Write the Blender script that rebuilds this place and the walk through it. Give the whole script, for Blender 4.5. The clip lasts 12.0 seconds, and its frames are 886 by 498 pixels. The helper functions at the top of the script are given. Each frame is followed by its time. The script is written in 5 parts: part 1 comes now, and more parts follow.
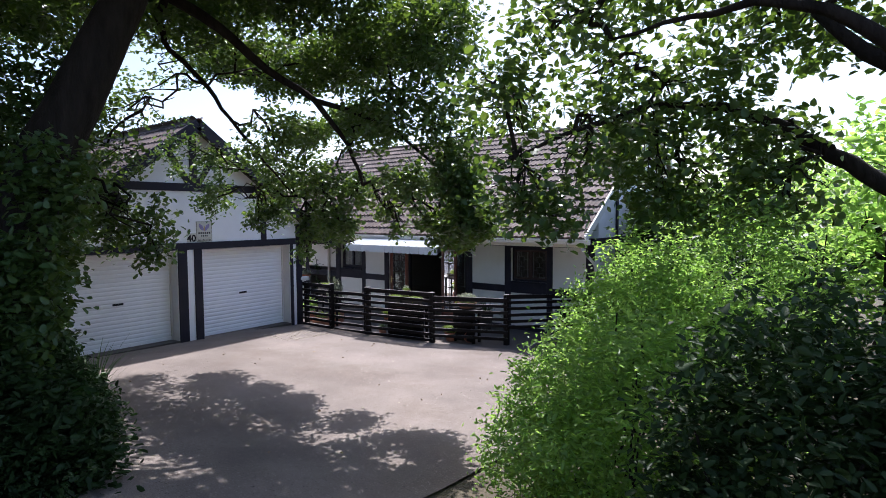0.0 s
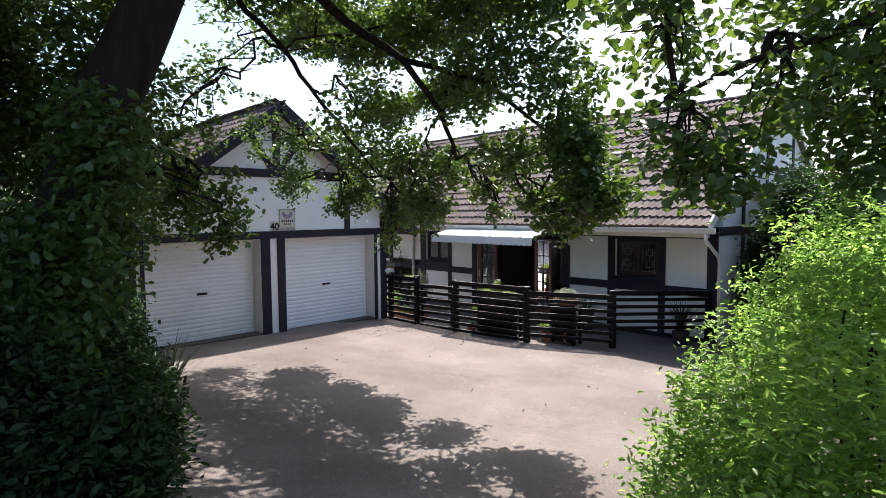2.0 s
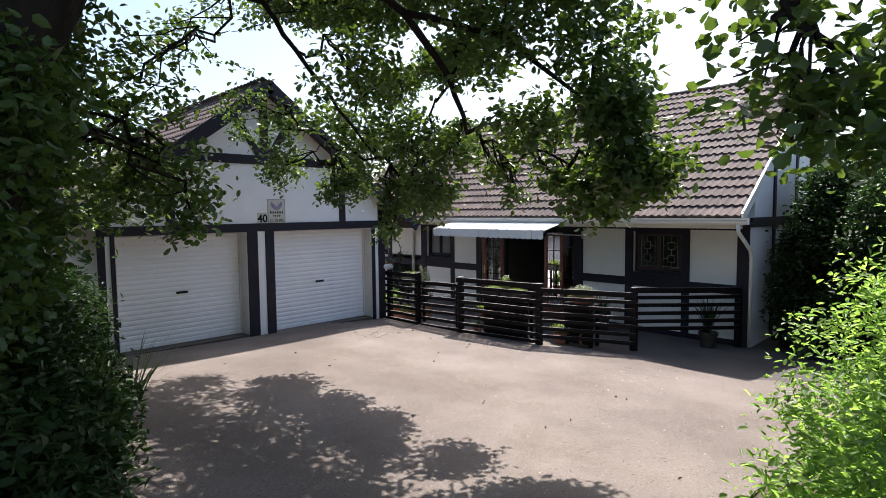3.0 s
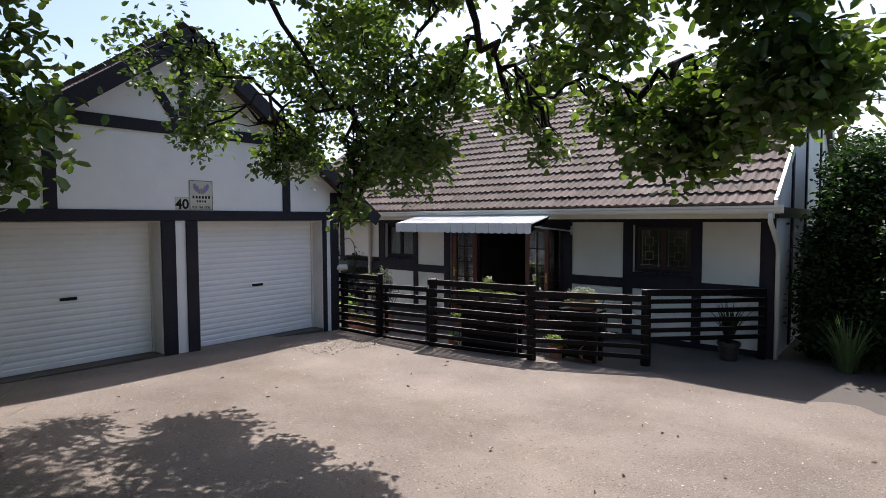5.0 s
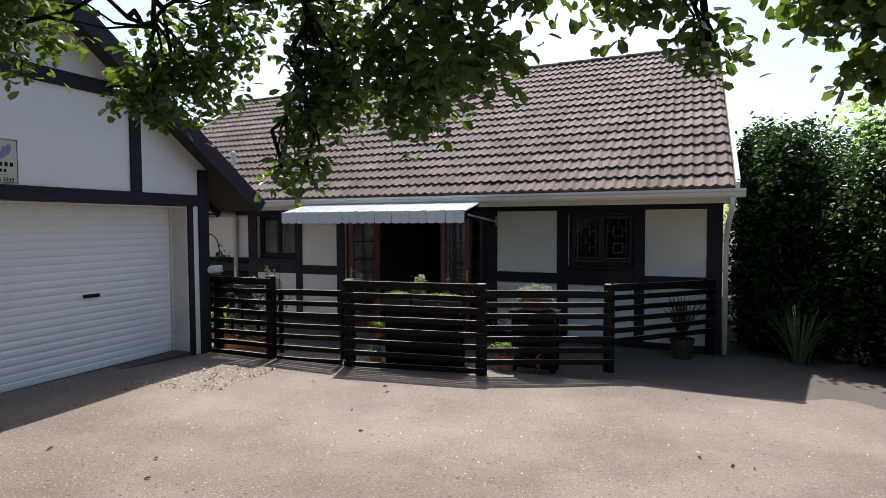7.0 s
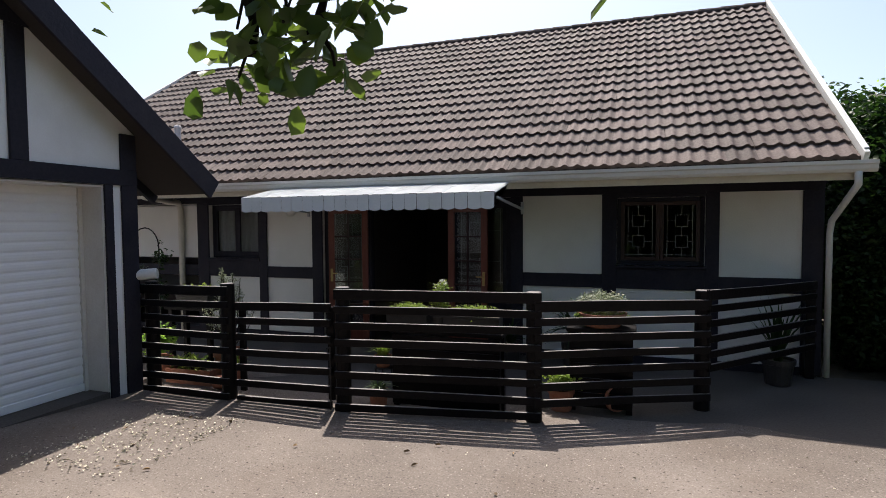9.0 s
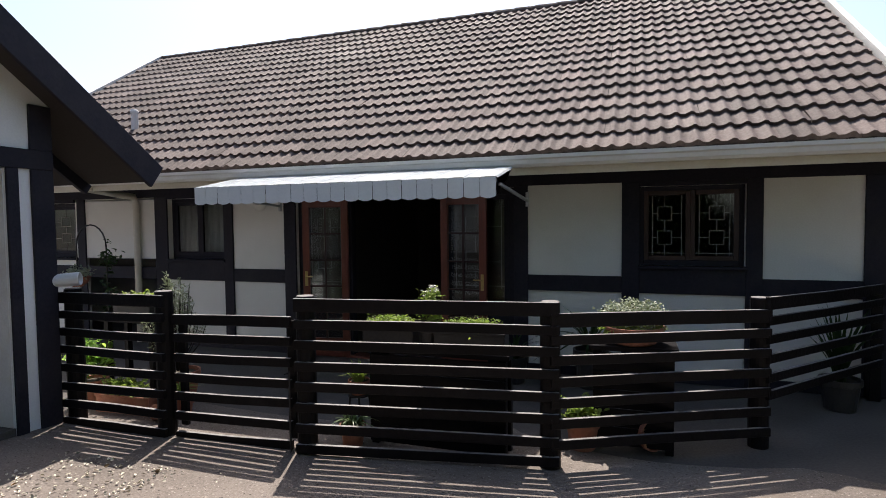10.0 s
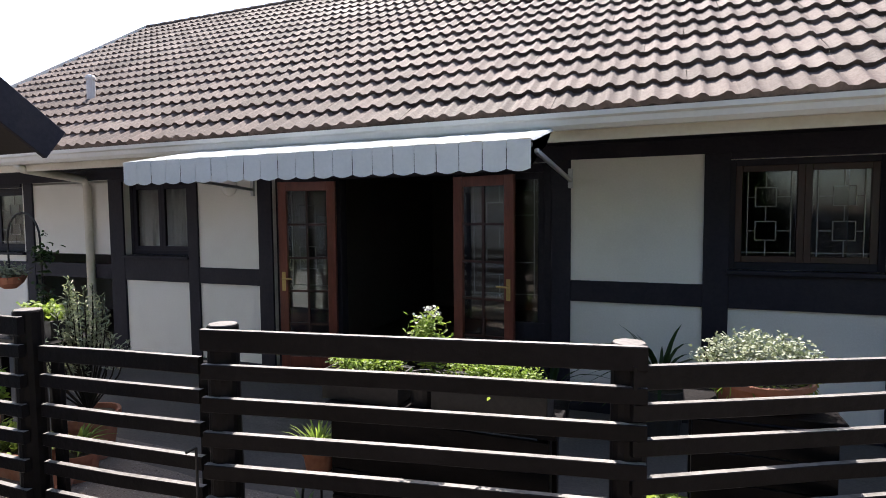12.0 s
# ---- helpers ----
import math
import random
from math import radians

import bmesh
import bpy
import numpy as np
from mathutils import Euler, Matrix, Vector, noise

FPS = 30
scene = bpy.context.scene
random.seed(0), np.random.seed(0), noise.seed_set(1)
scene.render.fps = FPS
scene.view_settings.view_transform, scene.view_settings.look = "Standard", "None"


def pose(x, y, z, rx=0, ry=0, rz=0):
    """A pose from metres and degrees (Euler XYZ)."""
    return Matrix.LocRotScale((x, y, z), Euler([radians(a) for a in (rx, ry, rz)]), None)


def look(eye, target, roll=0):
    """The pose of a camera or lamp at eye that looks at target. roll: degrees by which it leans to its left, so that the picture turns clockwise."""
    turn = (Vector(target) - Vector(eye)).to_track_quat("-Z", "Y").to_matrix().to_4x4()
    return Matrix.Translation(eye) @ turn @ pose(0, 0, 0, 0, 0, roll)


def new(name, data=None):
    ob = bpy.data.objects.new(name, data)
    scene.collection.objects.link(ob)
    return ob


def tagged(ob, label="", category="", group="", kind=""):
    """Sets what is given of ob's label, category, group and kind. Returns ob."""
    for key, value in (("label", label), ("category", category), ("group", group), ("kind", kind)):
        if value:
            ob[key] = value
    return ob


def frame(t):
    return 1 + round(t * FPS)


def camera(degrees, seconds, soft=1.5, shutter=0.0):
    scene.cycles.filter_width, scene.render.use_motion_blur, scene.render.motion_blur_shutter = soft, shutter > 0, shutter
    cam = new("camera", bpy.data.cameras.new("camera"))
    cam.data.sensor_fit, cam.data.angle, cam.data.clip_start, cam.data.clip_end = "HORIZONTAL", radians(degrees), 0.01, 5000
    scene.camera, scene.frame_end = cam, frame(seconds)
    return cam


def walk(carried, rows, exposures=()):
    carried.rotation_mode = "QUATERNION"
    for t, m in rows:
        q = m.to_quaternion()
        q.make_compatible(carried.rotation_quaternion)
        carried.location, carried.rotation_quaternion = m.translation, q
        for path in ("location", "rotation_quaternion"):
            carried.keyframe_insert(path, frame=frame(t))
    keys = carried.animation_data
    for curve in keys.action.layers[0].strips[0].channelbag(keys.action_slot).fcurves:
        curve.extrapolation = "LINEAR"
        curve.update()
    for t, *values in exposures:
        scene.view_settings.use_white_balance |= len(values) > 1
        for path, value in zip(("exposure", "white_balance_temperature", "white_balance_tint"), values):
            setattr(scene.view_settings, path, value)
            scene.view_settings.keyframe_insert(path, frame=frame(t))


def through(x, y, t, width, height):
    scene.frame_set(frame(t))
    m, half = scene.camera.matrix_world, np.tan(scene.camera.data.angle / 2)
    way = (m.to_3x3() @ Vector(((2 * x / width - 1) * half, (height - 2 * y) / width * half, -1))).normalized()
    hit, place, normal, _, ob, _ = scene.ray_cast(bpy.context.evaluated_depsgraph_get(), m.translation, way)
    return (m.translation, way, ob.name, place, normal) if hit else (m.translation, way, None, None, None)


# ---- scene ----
cam = camera(77.4, 12.0, soft=0.9)
PATH = [
    (0, (12.558, -12.9, 2.939), (11.341, -11.318, 2.818), -0.3),
    (0.5, (12.442, -12.853, 2.944), (11.104, -11.372, 2.816), -0.3),
    (1, (12.215, -12.652, 2.842), (10.799, -11.245, 2.719), -0.4),
    (1.5, (11.947, -12.424, 2.762), (10.519, -11.029, 2.638), -0.5),
    (2, (11.58, -12.171, 2.707), (10.146, -10.783, 2.577), -0.5),
    (2.5, (11.164, -11.847, 2.606), (9.731, -10.458, 2.475), -0.5),
    (3, (10.748, -11.522, 2.546), (9.318, -10.13, 2.409), -0.6),
    (4.8, (9.201, -10.413, 2.193), (7.867, -8.927, 2.09), -0.3),
    (5, (8.959, -10.336, 2.161), (7.67, -8.811, 2.057), -0.2),
    (5.5, (8.407, -10.135, 2.052), (7.284, -8.483, 1.955), -0.2),
    (6, (7.819, -9.934, 1.989), (6.846, -8.189, 1.892), -0.1),
    (6.5, (7.274, -9.707, 1.909), (6.414, -7.903, 1.82), -0.2),
    (7, (6.741, -9.479, 1.885), (5.945, -7.646, 1.796), -0.2),
    (7.2, (6.566, -9.362, 1.89), (5.783, -7.524, 1.797), -0.4),
    (8.8, (5.349, -7.928, 1.759), (4.668, -6.05, 1.661), -0.4),
    (9, (5.21, -7.714, 1.754), (4.547, -5.83, 1.658), -0.4),
    (9.5, (4.993, -7.167, 1.706), (4.342, -5.278, 1.616), -0.4),
    (10, (4.862, -6.623, 1.675), (4.218, -4.732, 1.581), -0.6),
    (10.5, (4.748, -6.121, 1.646), (4.104, -4.23, 1.543), -0.5),
    (11, (4.658, -5.685, 1.643), (4.015, -3.794, 1.532), -0.4),
    (11.5, (4.562, -5.312, 1.643), (3.884, -3.434, 1.528), -0.5),
    (12, (4.416, -5.005, 1.635), (3.691, -3.145, 1.512), -0.5),
]
walk(cam, [(t, look(eye, target, roll)) for t, eye, target, roll in PATH],
     [(0.0, 0.88, 5850, 17), (2.0, 1.06, 6250, 15), (3.5, 0.82, 6350, 14), (5.0, 0.68, 6400, 14), (6.0, 0.84, 6450, 14), (7.0, 0.66, 6450, 13), (9.0, 0.48, 6550, 12), (10.5, 0.88, 6500, 12), (12.0, 1.32, 6450, 12)])

# ---- light ----
SUN_TO = Vector((-0.212, 0.55, 1.0)).normalized()
world = bpy.data.worlds.new("sky")
scene.world = world
world.use_nodes = True
wn = world.node_tree.nodes
wn.clear()
sky = wn.new("ShaderNodeTexSky")
sky.sky_type = "NISHITA"
sky.sun_disc = False
sky.sun_elevation = radians(59.3)
sky.sun_rotation = radians(-21.1)
sky.air_density, sky.dust_density, sky.ozone_density = 1.0, 2.5, 1.0
bg = wn.new("ShaderNodeBackground")
bg.inputs["Strength"].default_value = 0.14
wo = wn.new("ShaderNodeOutputWorld")
world.node_tree.links.new(sky.outputs[0], bg.inputs[0])
world.node_tree.links.new(bg.outputs[0], wo.inputs[0])
sun_data = bpy.data.lights.new("sun", "SUN")
sun_data.energy, sun_data.angle, sun_data.color = 5.0, radians(0.53), (1.0, 0.95, 0.88)
sun = new("sun", sun_data)
sun.matrix_world = look(SUN_TO * 40, (0, 0, 0))


# ---- materials ----
def material(name, c1, c2, rough=0.7, fine=40.0, coarse=2.0, bump=0.15, metal=0.0, stain=None, stain_amount=0.35, spec=0.5,
             dist=0.01, rand=0.0, stretch=(1, 1, 1), bump_scale=None, speck=None):
    """Two colours mixed by a fine and a coarse noise, optional stains, relief and a shade of its own for every piece."""
    m = bpy.data.materials.new(name)
    m.use_nodes = True
    n, l = m.node_tree.nodes, m.node_tree.links
    b = n["Principled BSDF"]
    geo = n.new("ShaderNodeNewGeometry")
    mp = n.new("ShaderNodeMapping")
    mp.inputs["Scale"].default_value = stretch
    l.new(geo.outputs["Position"], mp.inputs[0])

    def tex(scale, detail=4.0, rough_n=0.6):
        t = n.new("ShaderNodeTexNoise")
        t.inputs["Scale"].default_value = scale
        t.inputs["Detail"].default_value = detail
        t.inputs["Roughness"].default_value = rough_n
        l.new(mp.outputs[0], t.inputs["Vector"])
        return t

    def mix(fac, a, bb, kind="MIX"):
        x = n.new("ShaderNodeMix")
        x.data_type, x.blend_type = "RGBA", kind
        for i, v in ((6, a), (7, bb)):
            if isinstance(v, tuple):
                x.inputs[i].default_value = (*v, 1)
            else:
                l.new(v, x.inputs[i])
        if isinstance(fac, float):
            x.inputs[0].default_value = fac
        else:
            l.new(fac, x.inputs[0])
        return x.outputs[2]

    def ramp(v, lo, hi):
        r = n.new("ShaderNodeMapRange")
        r.inputs[1].default_value, r.inputs[2].default_value = lo, hi
        l.new(v, r.inputs[0])
        return r.outputs[0]

    f, c = tex(fine), tex(coarse, 3.0)
    add = n.new("ShaderNodeMath")
    add.operation = "ADD"
    l.new(f.outputs[0], add.inputs[0])
    l.new(c.outputs[0], add.inputs[1])
    col = mix(ramp(add.outputs[0], 0.7, 1.3), c1, c2)
    if stain:
        s = tex(coarse * 0.45 + 0.2, 5.0, 0.7)
        k = n.new("ShaderNodeMath")
        k.operation = "MULTIPLY"
        k.inputs[1].default_value = stain_amount
        l.new(ramp(s.outputs[0], 0.5, 0.72), k.inputs[0])
        col = mix(k.outputs[0], col, stain)
    if speck:  # loose pale and dark grit: two colours, each with its noise scale and threshold
        for c_s, sc, lo in speck:
            col = mix(ramp(tex(sc, 2.0, 0.5).outputs[0], lo, lo + 0.07), col, c_s)
    if rand:
        info = n.new("ShaderNodeObjectInfo")
        g2 = n.new("ShaderNodeMath")
        g2.operation = "ADD"
        l.new(info.outputs["Random"], g2.inputs[0])
        l.new(geo.outputs["Random Per Island"], g2.inputs[1])
        fr = n.new("ShaderNodeMath")
        fr.operation = "FRACT"
        l.new(g2.outputs[0], fr.inputs[0])
        v = n.new("ShaderNodeMapRange")
        v.inputs[3].default_value, v.inputs[4].default_value = 1 - rand, 1 + rand
        l.new(fr.outputs[0], v.inputs[0])
        hsv = n.new("ShaderNodeHueSaturation")
        l.new(v.outputs[0], hsv.inputs["Value"])
        l.new(col, hsv.inputs["Color"])
        col = hsv.outputs[0]
    l.new(col, b.inputs["Base Color"])
    b.inputs["Metallic"].default_value = metal
    b.inputs["Specular IOR Level"].default_value = spec
    rr = n.new("ShaderNodeMapRange")
    rr.inputs[3].default_value, rr.inputs[4].default_value = max(0.05, rough - 0.12), min(1, rough + 0.12)
    l.new(c.outputs[0], rr.inputs[0])
    l.new(rr.outputs[0], b.inputs["Roughness"])
    if bump:
        bn = n.new("ShaderNodeBump")
        bn.inputs["Strength"].default_value = bump
        bn.inputs["Distance"].default_value = dist
        h = tex(bump_scale, 5.0) if bump_scale else f
        l.new(h.outputs[0], bn.inputs["Height"])
        l.new(bn.outputs[0], b.inputs["Normal"])
    return m


def leaf_material(name, c1, c2, trans, rough=0.45, through=0.45, spec=0.4):
    """Leaves: a glossy upper skin over a body that lets light through."""
    m = bpy.data.materials.new(name)
    m.use_nodes = True
    n, l = m.node_tree.nodes, m.node_tree.links
    b = n["Principled BSDF"]
    geo = n.new("ShaderNodeNewGeometry")
    tx = n.new("ShaderNodeTexNoise")
    tx.inputs["Scale"].default_value = 1.3
    l.new(geo.outputs["Position"], tx.inputs["Vector"])
    ad = n.new("ShaderNodeMath")
    ad.operation = "ADD"
    l.new(geo.outputs["Random Per Island"], ad.inputs[0])
    l.new(tx.outputs[0], ad.inputs[1])
    r = n.new("ShaderNodeMapRange")
    r.inputs[1].default_value, r.inputs[2].default_value = 0.4, 1.2
    l.new(ad.outputs[0], r.inputs[0])
    x = n.new("ShaderNodeMix")
    x.data_type = "RGBA"
    x.inputs[6].default_value, x.inputs[7].default_value = (*c1, 1), (*c2, 1)
    l.new(r.outputs[0], x.inputs[0])
    l.new(x.outputs[2], b.inputs["Base Color"])
    b.inputs["Roughness"].default_value = rough
    b.inputs["Specular IOR Level"].default_value = spec
    t = n.new("ShaderNodeBsdfTranslucent")
    y = n.new("ShaderNodeMix")
    y.data_type, y.blend_type = "RGBA", "MIX"
    y.inputs[6].default_value, y.inputs[7].default_value = (*trans, 1), (trans[0] * 0.3, trans[1] * 0.4, trans[2] * 0.35, 1)
    l.new(geo.outputs["Random Per Island"], y.inputs[0])
    l.new(y.outputs[2], t.inputs[0])
    ms = n.new("ShaderNodeMixShader")
    ms.inputs[0].default_value = through
    l.new(b.outputs[0], ms.inputs[1])
    l.new(t.outputs[0], ms.inputs[2])
    l.new(ms.outputs[0], n["Material Output"].inputs[0])
    return m


WHITE = material("white_plaster", (0.76, 0.76, 0.77), (0.83, 0.83, 0.83), 0.8, 60, 1.5, 0.25, stain=(0.6, 0.58, 0.54), stain_amount=0.3)
CREAM = material("cream_plaster", (0.72, 0.70, 0.65), (0.80, 0.78, 0.73), 0.8, 60, 1.5, 0.25, stain=(0.58, 0.55, 0.48), stain_amount=0.3)
TIMBER = material("black_timber_paint", (0.015, 0.014, 0.022), (0.026, 0.024, 0.034), 0.6, 30, 2.0, 0.3, stain=(0.06, 0.052, 0.052), stain_amount=0.35, spec=0.2)
FENCE = material("dark_stained_wood", (0.005, 0.004, 0.0045), (0.0105, 0.0085, 0.009), 0.45, 25, 2.5, 0.35, stain=(0.026, 0.021, 0.020), stain_amount=0.35, rand=0.25, spec=0.11)
# Pale colour for board tops: the sun's grazing glint painted in.
TOPGLINT = material("sunlit_board_top", (0.10, 0.09, 0.085), (0.26, 0.24, 0.23), 0.55, 30, 4, 0.2, spec=0.5)
DARKRED = material("dark_red_sash", (0.022, 0.006, 0.005), (0.04, 0.012, 0.009), 0.4, 30, 4, 0.1)
POSTTOP = material("weathered_end_grain", (0.12, 0.108, 0.10), (0.20, 0.18, 0.17), 0.8, 50, 5, 0.3)
TILE = material("concrete_roof_tile", (0.074, 0.054, 0.047), (0.150, 0.116, 0.103), 0.8, 34, 0.9, 0.45, stain=(0.225, 0.188, 0.168), stain_amount=0.45, rand=0.3, spec=0.25)
UNDER = material("roof_underlay", (0.035, 0.028, 0.026), (0.05, 0.04, 0.036), 0.9)
GUTTER = material("white_gutter_paint", (0.66, 0.65, 0.60), (0.74, 0.73, 0.69), 0.35, 30, 1.2, 0.06, stain=(0.45, 0.42, 0.34), stain_amount=0.4)
FASCIA = material("cream_fascia_paint", (0.60, 0.56, 0.47), (0.68, 0.65, 0.56), 0.6, 30, 1.5, 0.1, stain=(0.42, 0.37, 0.28), stain_amount=0.4)
ROLLER = material("white_roller_steel", (0.78, 0.78, 0.80), (0.84, 0.84, 0.85), 0.42, 50, 1.4, 0.03, stain=(0.62, 0.61, 0.60), stain_amount=0.3)
JAMB = material("dusty_white_reveal", (0.60, 0.57, 0.54), (0.70, 0.68, 0.65), 0.8, 50, 2, 0.2, stain=(0.45, 0.40, 0.36))
DRIVE = material("worn_driveway_asphalt", (0.098, 0.079, 0.066), (0.25, 0.212, 0.183), 0.88, 75, 0.5, 0.75, stain=(0.115, 0.086, 0.066), stain_amount=0.7, dist=0.008, spec=0.3, bump_scale=110, speck=(((0.31, 0.268, 0.232), 52.0, 0.63), ((0.06, 0.047, 0.039), 40.0, 0.64)))
# Darker than the slab itself: the porch's deep shade is put into this colour.
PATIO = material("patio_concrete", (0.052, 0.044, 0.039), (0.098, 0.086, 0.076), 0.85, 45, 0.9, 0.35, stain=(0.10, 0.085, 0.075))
SOIL = material("leafy_soil", (0.045, 0.033, 0.022), (0.09, 0.07, 0.045), 0.95, 18, 0.8, 0.8, stain=(0.05, 0.065, 0.02), dist=0.03)
BARK = material("rough_bark", (0.014, 0.011, 0.009), (0.036, 0.029, 0.024), 0.95, 14, 3, 1.0, dist=0.04, stretch=(1, 1, 0.25), spec=0.12)
AWNING = material("awning_aluminium", (0.70, 0.735, 0.75), (0.78, 0.81, 0.82), 0.34, 40, 1.6, 0.04, stain=(0.45, 0.5, 0.5), stain_amount=0.3)
REDWOOD = material("red_varnished_wood", (0.105, 0.025, 0.015), (0.18, 0.047, 0.028), 0.35, 30, 4, 0.12, stretch=(4, 4, 0.5))
LEAD = material("lead_came", (0.22, 0.22, 0.21), (0.32, 0.32, 0.31), 0.6, 40, 5, 0.1, metal=0.4)
TERRACOTTA = material("terracotta", (0.28, 0.10, 0.055), (0.42, 0.17, 0.10), 0.85, 30, 3, 0.25, stain=(0.5, 0.38, 0.3))
GALV = material("galvanised_steel", (0.45, 0.46, 0.47), (0.6, 0.61, 0.62), 0.45, 30, 4, 0.05, metal=0.7)
PVC = material("white_pvc", (0.70, 0.71, 0.72), (0.78, 0.78, 0.78), 0.4, 30, 3, 0.05, stain=(0.5, 0.48, 0.44))
IRON = material("black_wrought_iron", (0.012, 0.012, 0.013), (0.03, 0.028, 0.027), 0.5, 40, 4, 0.2, metal=0.4)
BRASS = material("tarnished_brass", (0.45, 0.32, 0.12), (0.6, 0.45, 0.2), 0.4, 30, 4, 0.05, metal=0.9)
SIGNBOARD = material("weathered_sign_board", (0.50, 0.49, 0.42), (0.58, 0.57, 0.50), 0.6, 60, 3, 0.05, stain=(0.38, 0.36, 0.3))
SIGNDARK = material("faded_purple_print", (0.20, 0.16, 0.33), (0.29, 0.25, 0.44), 0.6, 40, 5, 0.0)
SIGNORANGE = material("faded_orange_print", (0.38, 0.24, 0.12), (0.45, 0.30, 0.16), 0.6, 40, 5, 0.0)
BLACKPRINT = material("black_print", (0.010, 0.010, 0.012), (0.018, 0.018, 0.020), 0.7, 40, 5, 0.0, spec=0.1)
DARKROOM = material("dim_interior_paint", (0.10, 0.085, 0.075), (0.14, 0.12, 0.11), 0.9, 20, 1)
CURTAIN = material("grey_net_curtain", (0.50, 0.49, 0.48), (0.6, 0.59, 0.58), 0.9, 30, 3, 0.2, stretch=(6, 6, 0.3))
POTDARK = material("dark_plastic_pot", (0.02, 0.018, 0.017), (0.04, 0.035, 0.032), 0.5)
DRYLEAF = material("dry_leaf", (0.10, 0.055, 0.025), (0.30, 0.20, 0.10), 0.8, 40, 6, 0.2, rand=0.5)
PALELEAF = material("pale_fallen_petal", (0.45, 0.40, 0.30), (0.65, 0.60, 0.48), 0.8, 40, 6, 0.1, rand=0.3)
LEAF_TREE = leaf_material("tree_leaf", (0.022, 0.048, 0.016), (0.055, 0.098, 0.028), (0.46, 0.68, 0.08), 0.4, 0.19)
LEAF_BUSH = leaf_material("bush_leaf", (0.058, 0.130, 0.030), (0.155, 0.250, 0.060), (0.62, 0.92, 0.16), 0.42, 0.54)
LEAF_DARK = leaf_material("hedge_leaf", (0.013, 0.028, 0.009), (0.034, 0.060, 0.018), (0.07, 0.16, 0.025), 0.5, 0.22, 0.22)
LEAF_LIME = leaf_material("herb_leaf", (0.16, 0.23, 0.045), (0.27, 0.34, 0.085), (0.42, 0.54, 0.09), 0.5, 0.4)
LEAF_GREY = leaf_material("silver_leaf", (0.26, 0.29, 0.19), (0.42, 0.44, 0.32), (0.25, 0.28, 0.15), 0.6, 0.3)
LEAF_STRAP = leaf_material("strap_leaf", (0.07, 0.12, 0.045), (0.16, 0.21, 0.10), (0.20, 0.32, 0.08), 0.4, 0.35)
PETAL = leaf_material("white_petal", (0.7, 0.68, 0.66), (0.8, 0.78, 0.76), (0.6, 0.58, 0.55), 0.6, 0.3)

GLASS = bpy.data.materials.new("window_glass")
GLASS.use_nodes = True
gb = GLASS.node_tree.nodes["Principled BSDF"]
gb.inputs["Base Color"].default_value = (0.9, 0.95, 0.93, 1)
gb.inputs["Roughness"].default_value = 0.02
gb.inputs["Transmission Weight"].default_value = 1.0
gb.inputs["IOR"].default_value = 1.45


# ---- building helpers ----
def mesh_of(bm, name, mat, smooth=False):
    me = bpy.data.meshes.new(name)
    bm.to_mesh(me)
    bm.free()
    for mt in (mat if isinstance(mat, (list, tuple)) else [mat]):
        me.materials.append(mt)
    if smooth:
        me.polygons.foreach_set("use_smooth", [True] * len(me.polygons))
    return me


def part(name, bm, mat, parent=None, label="", smooth=False, kind=""):
    ob = new(name, mesh_of(bm, name, mat, smooth))
    if parent:
        ob.parent = parent
        ob.matrix_parent_inverse = parent.matrix_basis.inverted()
    return tagged(ob, label=label, kind=kind)


def thing(name, at, label, category, group="", kind=""):
    ob = new(name)
    ob.empty_display_size = 0.1
    ob.matrix_basis = Matrix.Translation(at)
    return tagged(ob, label, category, group, kind)


def box(bm, x0, y0, z0, x1, y1, z1, bevel=0.0, m=None):
    """A box between two corners, its edges worn round by bevel."""
    r = bmesh.ops.create_cube(bm, size=1.0, matrix=Matrix.Translation(((x0 + x1) / 2, (y0 + y1) / 2, (z0 + z1) / 2)) @ Matrix.Diagonal((abs(x1 - x0), abs(y1 - y0), abs(z1 - z0), 1)))
    vs = r["verts"]
    if bevel:
        es = list({e for v in vs for e in v.link_edges})
        rb = bmesh.ops.bevel(bm, geom=es, offset=bevel, segments=1, affect="EDGES")
        vs = list({v for f in rb["faces"] for v in f.verts} | {v for v in vs if v.is_valid})
    if m:
        bmesh.ops.transform(bm, matrix=m, verts=vs)
    return bm


def boxes(*rows, bevel=0.0):
    bm = bmesh.new()
    for r in rows:
        box(bm, *r, bevel=bevel)
    return bm


def beam(bm, a, b, w, h, up=(0, 0, 1), bevel=0.004):
    """A straight beam from a to b, w across and h along up."""
    a, b, up = Vector(a), Vector(b), Vector(up)
    d = (b - a).normalized()
    s = d.cross(up).normalized()
    u = s.cross(d)
    m = Matrix((s, d, u)).transposed().to_4x4()
    m.translation = (a + b) / 2
    L = (b - a).length
    return box(bm, -w / 2, -L / 2, -h / 2, w / 2, L / 2, h / 2, bevel, m)


